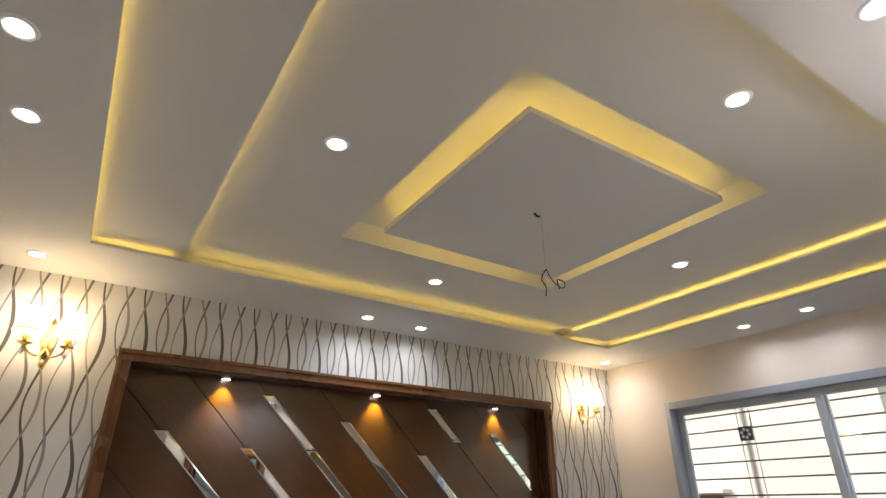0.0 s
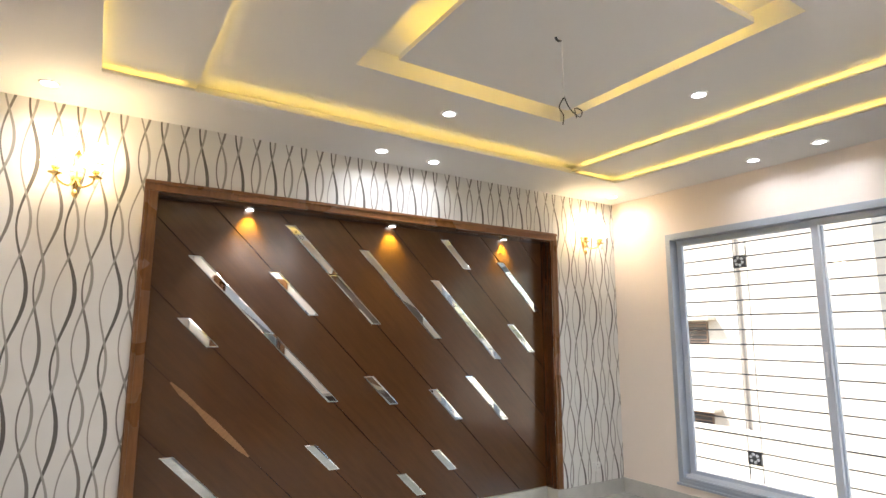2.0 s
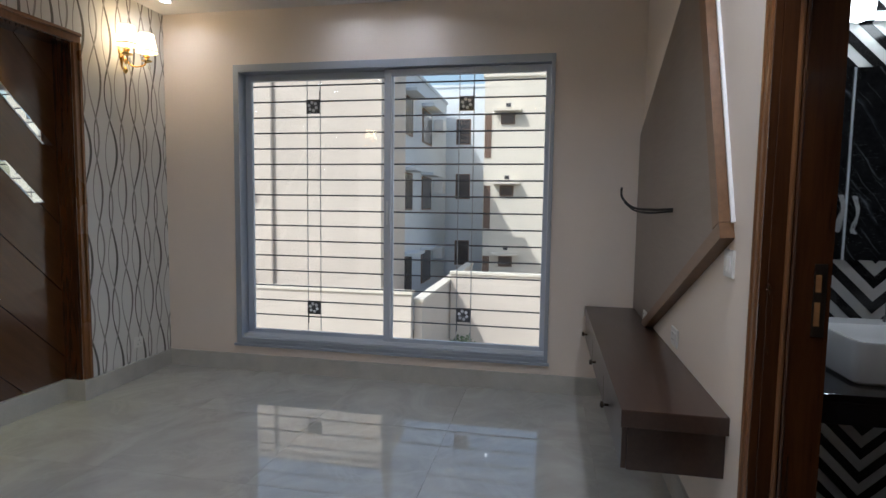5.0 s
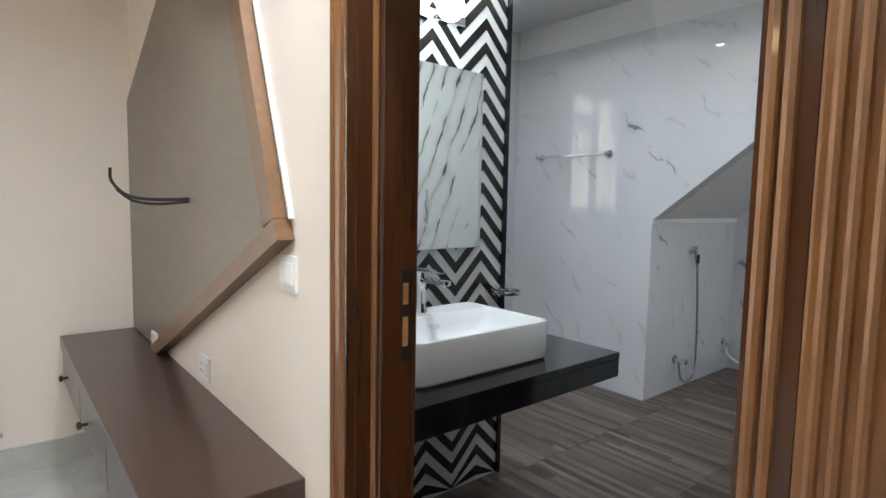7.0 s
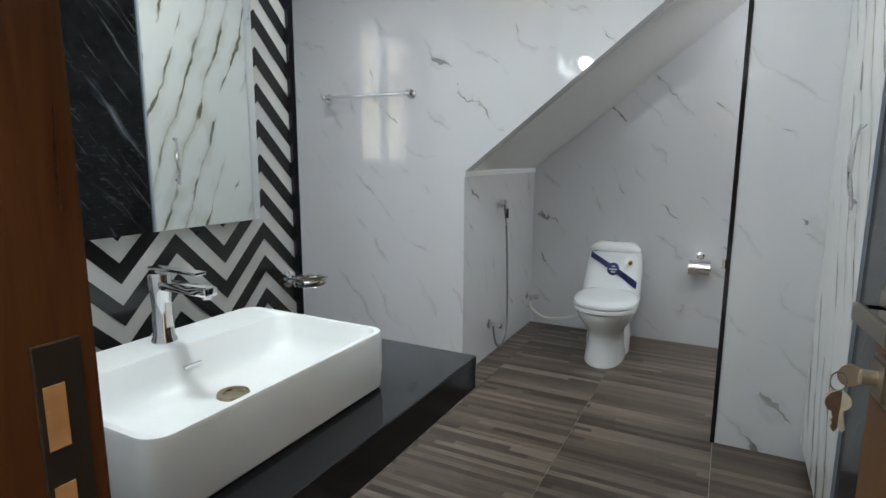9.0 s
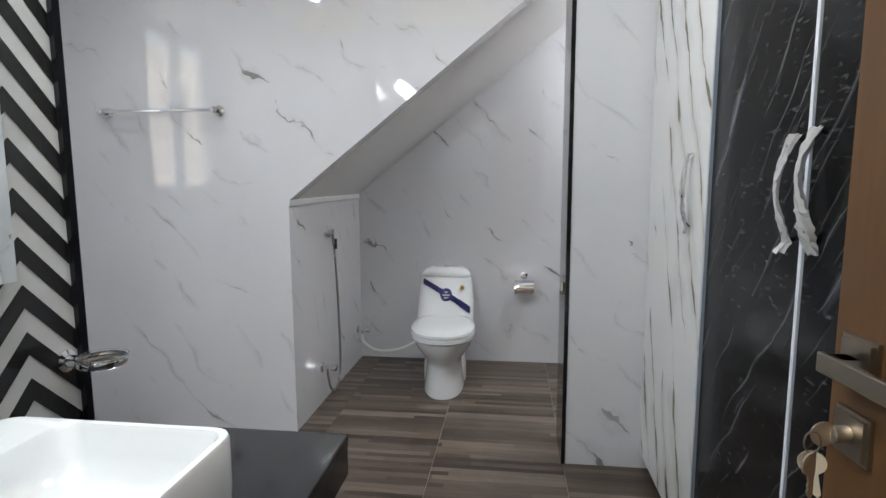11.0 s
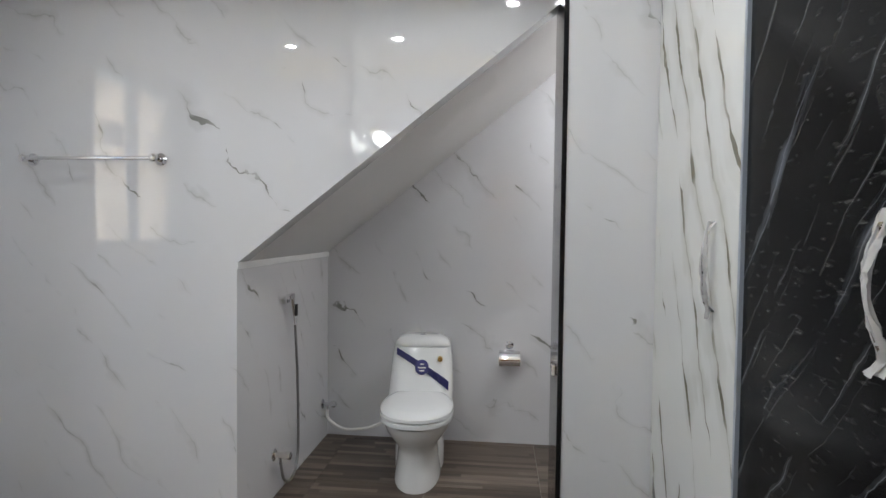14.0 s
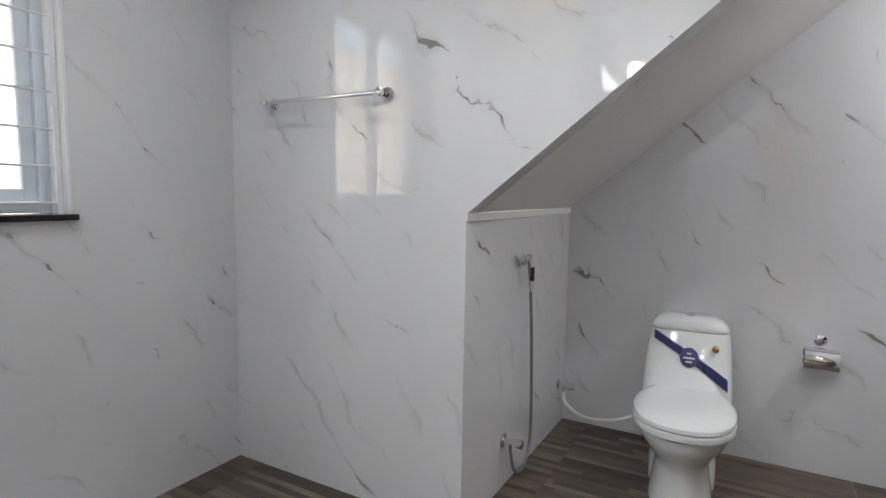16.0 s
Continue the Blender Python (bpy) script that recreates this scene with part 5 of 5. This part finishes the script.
for x, y in ((-2.672, -0.245), (-2.23, -0.228), (-0.268, -1.552), (-0.285, -2.004), (-4.60, -2.053), (-4.597, -1.611), (-4.592, -0.271), (-0.261, -0.228), (-2.684, -3.369), (-2.24, -3.369)):
    downlight(x, y, BZ, DOWNLIGHT_W * (1.8 if y < -3 else 0.32))
for x, y in ((-3.604, -1.90), (-2.53, -2.905), (-1.44, -1.885), (-2.505, -0.868)):
    downlight(x, y, TRAY, DOWNLIGHT_W)
for x, y in ((-0.725, -4.285), (-1.605, -4.40), (-0.90, -5.50), (-2.45, -4.97), (-2.35, -5.55)):
    downlight(x, y, 2.80, BATH_W * (0.8 if y < -5.3 and x > -1 else 2.6 if x > -1.7 else 1.0), 0.048)
# Two unseen lamps behind the wall stub, added to brighten the dark alcove.
downlight(-3.18, -6.85, BZC, ALCOVE_FILL_W, 0.05)
downlight(-3.18, -7.2, BZC, ALCOVE_FILL_W, 0.05)

ca = thing("chandelier_wires", (-2.545, -1.905, 2.80), "bare black wires hanging from the ceiling hook point", "wires")
part("conduit", tube(bmesh.new(), [(-2.545, -1.905, 2.80), (-2.54, -1.90, 2.60), (-2.535, -1.895, 2.52)], 0.004, 6), PLASTIC, ca)
part("hole", lathe(bmesh.new(), [(0.022, 2.7985), (0.018, 2.7995)], (-2.545, -1.905, 0), n=14), CABLE, ca)
part("wire", tube(bmesh.new(), [(-2.545, -1.905, 2.80), (-2.575, -1.91, 2.785), (-2.60, -1.92, 2.79)], 0.006, 6), CABLE, ca)
part("wire", tube(bmesh.new(), [(-2.535, -1.895, 2.52), (-2.56, -1.89, 2.47), (-2.545, -1.90, 2.43), (-2.56, -1.91, 2.38)], 0.003, 6), CABLE, ca)
part("wire", tube(bmesh.new(), [(-2.535, -1.895, 2.53), (-2.50, -1.90, 2.47), (-2.45, -1.91, 2.44), (-2.44, -1.915, 2.47), (-2.48, -1.91, 2.475), (-2.46, -1.90, 2.435)], 0.003, 6), CABLE, ca)


def sconce(x):
    s = thing("wall_sconce", (x, 0, 2.34), "brass double wall sconce with glowing fabric shades", "sconce", "wall sconces")
    part("backplate", loft(bmesh.new(), [[(x + a * k, -0.002 - 0.012 * (1 - k), 2.33 + b * k) for a, b in ((0, 0.135), (0.022, 0.09), (0.018, 0.05), (0.035, 0.01), (0.022, -0.05), (0, -0.13), (-0.022, -0.05), (-0.035, 0.01), (-0.018, 0.05), (-0.022, 0.09))] for k in (1.0, 0.8, 0.45)]), BRASS, s, smooth=True)
    part("finial", lathe(bmesh.new(), [(0.002, 2.175), (0.014, 2.19), (0.016, 2.205), (0.006, 2.222)], (x, -0.03, 0), n=14), BRASS, s, smooth=True)
    for sx in (-1, 1):
        px, py = x + 0.092 * sx, -0.125
        ar = part("arm", tube(bmesh.new(), [(x, -0.016, 2.29), (x + 0.03 * sx, -0.06, 2.235), (x + 0.075 * sx, -0.11, 2.245), (px, py, 2.285)], 0.006, 8), BRASS, s, smooth=True)
        part("cup", lathe(bmesh.new(), [(0.006, 2.268), (0.034, 2.278), (0.036, 2.283), (0.014, 2.286), (0.012, 2.30), (0.020, 2.305), (0.018, 2.325)], (px, py, 0), n=18), BRASS, ar, smooth=True)
        part("crystal", lathe(bmesh.new(), [(0.002, 2.215), (0.011, 2.232), (0.002, 2.262)], (px, py - 0.02, 0), n=8), WRAP, ar, "glass drop")
        part("shade", lathe(bmesh.new(), [(0.070, 2.342), (0.050, 2.465), (0.049, 2.465), (0.069, 2.342)], (px, py, 0), n=28, caps=False), SHADE_MAT, s, "glowing white fabric shade", smooth=True)
        part("shade_ring", lathe(bmesh.new(), [(0.0705, 2.340), (0.0712, 2.345), (0.0705, 2.349)], (px, py, 0), n=28, caps=False), BRASS, s, smooth=True)
    data = bpy.data.lights.new("sconce_lamp", 'POINT')
    data.energy, data.color, data.shadow_soft_size = SCONCE_W, (1.0, 0.66, 0.30), 0.04
    new("sconce_lamp", data).location = (x, -0.16, 2.43)


SCONCE_W = 0.62

sconce(-4.445)
sconce(-0.43)

# ---- outside ----
GZ = -3.4
setting("ground", bx(-400, 600, -500, 500, GZ - 0.3, GZ), GROUND, "dusty bare ground", "ground")


def house(name, x0, x1, y0, y1, z1, mat, label):
    h = thing(name, ((x0 + x1) / 2, (y0 + y1) / 2, GZ), label, "house")
    part("wall", bx(x0, x1, y0, y1, GZ, z1), mat, h)
    part("parapet", bx(x0 - 0.06, x1 + 0.06, y0 - 0.06, y1 + 0.06, z1, z1 + 0.12), mat, h)
    return h


def facade_window(h, x, y, z, w, t, hood=True, frame=BROWNWIN, pane=DARKPANE):
    """A window in a wall that faces -x at x."""
    f = part("window", bx(x - 0.03, x + 0.05, y - w / 2, y + w / 2, z - t / 2, z + t / 2), frame, h)
    part("pane", bx(x - 0.035, x - 0.0305, y - w / 2 + 0.05, y + w / 2 - 0.05, z - t / 2 + 0.05, z + t / 2 - 0.05), pane, f)
    for k in range(4):
        zz = z - t / 2 + 0.05 + (k + 0.5) * (t - 0.1) / 4
        part("louvre", bx(x - 0.05, x - 0.036, y - w / 2 + 0.05, y + w / 2 - 0.05, zz - 0.012, zz + 0.012), frame, f)
    if hood:
        part("hood", bx(x - 0.40, x, y - w / 2 - 0.25, y + w / 2 + 0.25, z + t / 2 + 0.05, z + t / 2 + 0.14), RENDER_YELLOW, h)


def side_window(h, x0, x1, y, z0, z1):
    """A window in a wall that faces -y at y."""
    f = part("window", bx(x0, x1, y - 0.05, y + 0.05, z0, z1), BROWNWIN, h)
    part("pane", bx(x0 + 0.06, (x0 + x1) / 2 - 0.03, y - 0.056, y - 0.0505, z0 + 0.06, z1 - 0.06), DARKPANE, f)
    part("pane", bx((x0 + x1) / 2 + 0.03, x1 - 0.06, y - 0.056, y - 0.0505, z0 + 0.06, z1 - 0.06), DARKPANE, f)
    part("hood", bx(x0 - 0.15, x1 + 0.15, y - 0.5, y, z1 + 0.05, z1 + 0.15), RENDER_GREY, h)


ha = house("neighbour_house", 11.0, 13.6, 1.70, 18.0, 6.25, RENDER_CREAM, "tall cream rendered neighbour house with plain wall")
for z in (1.50, -1.08):
    facade_window(ha, 11.0, 6.35, z, 0.75, 0.62)
for y in (9.4, 12.3):
    facade_window(ha, 11.0, y, 4.55, 0.75, 0.62)
part("downpipe", tube(bmesh.new(), [(10.93, 5.0, GZ), (10.93, 5.0, 6.2)], 0.05, 8), RENDER_CREAM, ha)
hc = house("grey_house", 13.75, 22.0, 1.95, 15.0, 6.0, RENDER_GREY, "pale grey rendered house behind with brown windows")
for z0 in (-1.8, 1.1, 3.7):
    side_window(hc, 14.2, 15.4, 1.95, z0, z0 + 1.3)
    side_window(hc, 17.0, 18.6, 1.95, z0, z0 + 1.3)
for z in (-1.0, 1.8, 4.4):
    bm = bmesh.new()
    box(bm, 19.2, 19.9, 1.55, 1.95, z, z + 0.5, bevel=0.03)
    part("air_conditioner", bm, PLASTIC, hc)
hd_ = house("far_grey_house", 22.5, 30.0, 0.2, 12.0, 6.9, RENDER_GREY, "pale grey rendered house at the end of the yard")
for z in (-1.0, 2.2, 4.8):
    facade_window(hd_, 22.5, 1.2, z, 0.7, 1.2, False)
hy = house("yellow_house", 18.0, 27.0, -22.0, -0.33, 6.3, RENDER_YELLOW, "sunlit pale yellow house with small louvred windows")
for z in (4.69, 1.89, -0.91):
    for y in (-1.26, -3.35, -6.5):
        facade_window(hy, 18.0, y, z, 0.55, 0.42)
        part("vent", bx(17.97, 18.04, y - 0.09, y + 0.09, z + 0.46, z + 0.60), DARKPANE, hy)
    part("corner_window", bx(17.97, 18.04, -0.62, -0.36, z - 1.5, z + 0.2), BROWNWIN, hy)


def garden_wall(x0, x1, y0, y1, z1, label):
    w = thing("garden_wall", ((x0 + x1) / 2, (y0 + y1) / 2, GZ), label, "garden wall")
    part("wall", bx(x0, x1, y0, y1, GZ, z1), RENDER_CREAM, w)
    part("coping", bx(x0 - 0.04, x1 + 0.04, y0 - 0.04, y1 + 0.04, z1, z1 + 0.07), RENDER_YELLOW, w)


garden_wall(8.2, 8.4, 0.10, 16.0, -0.75, "cream rendered boundary wall with stained coping")
garden_wall(8.45, 17.0, -0.10, 0.08, -0.95, "cream rendered boundary wall running away")
garden_wall(12.0, 12.2, -22.0, -0.15, -0.72, "pale rendered boundary wall")
rng = random.Random(4)
bm = bmesh.new()
for k in range(420):
    a, h, rr = rng.uniform(0, 6.28), rng.random(), rng.random() ** 0.5
    p = Vector((10.3 + 0.75 * rr * math.cos(a) * (1.1 - h * 0.6), -0.75 + 0.55 * rr * math.sin(a) * (1.1 - h * 0.6), GZ + 0.15 + 1.05 * h))
    d = Vector((rng.uniform(-1, 1), rng.uniform(-1, 1), rng.uniform(-0.2, 1))).normalized() * 0.10
    e = d.orthogonal().normalized() * 0.035
    bm.faces.new([bm.verts.new(q) for q in (p, p + d * 0.5 + e, p + d, p + d * 0.5 - e)])
sh = thing("shrub", (10.3, -0.75, GZ), "green leafy shrub by the boundary wall", "shrub")
part("crown", bm, LEAVES, sh)
part("stem", tube(bmesh.new(), [(10.3, -0.75, GZ), (10.33, -0.72, GZ + 0.6), (10.28, -0.78, GZ + 0.9)], 0.03, 6), BROWNWIN, sh)

# ---- floor tiles ----
fb = bpy.data.objects["floor_bedroom"]
tile_mesh = {}


def tiles(parent, mat, x0, x1, y0, y1, sx, sy, ox, oy, gap):
    i0, i1 = math.floor((x0 - ox) / sx), math.ceil((x1 - ox) / sx)
    j0, j1 = math.floor((y0 - oy) / sy), math.ceil((y1 - oy) / sy)
    for i in range(i0, i1):
        for j in range(j0, j1):
            a, b = max(x0, ox + i * sx + gap), min(x1, ox + (i + 1) * sx - gap)
            c, d = max(y0, oy + j * sy + gap), min(y1, oy + (j + 1) * sy - gap)
            if b - a < 0.01 or d - c < 0.01:
                continue
            key = (round(b - a, 3), round(d - c, 3), mat.name)
            if key not in tile_mesh:
                bm = bmesh.new()
                box(bm, -(b - a) / 2, (b - a) / 2, -(d - c) / 2, (d - c) / 2, -0.004, 0.0)
                tile_mesh[key] = mesh_of("tile", bm, mat)
            o = new("tile", tile_mesh[key])
            o.location = ((a + b) / 2, (c + d) / 2, 0)
            o.parent = parent


tiles(fb, TILE, WX, 0.0, -3.61, 0.095, 0.8, 0.8, 0.0, 0.0, 0.0007)
tiles(bpy.data.objects["floor_bathroom"], BATH_FLOOR, -3.585, BX, AY, -3.61, 0.6, 0.6, -2.02, -6.275, 0.0012)
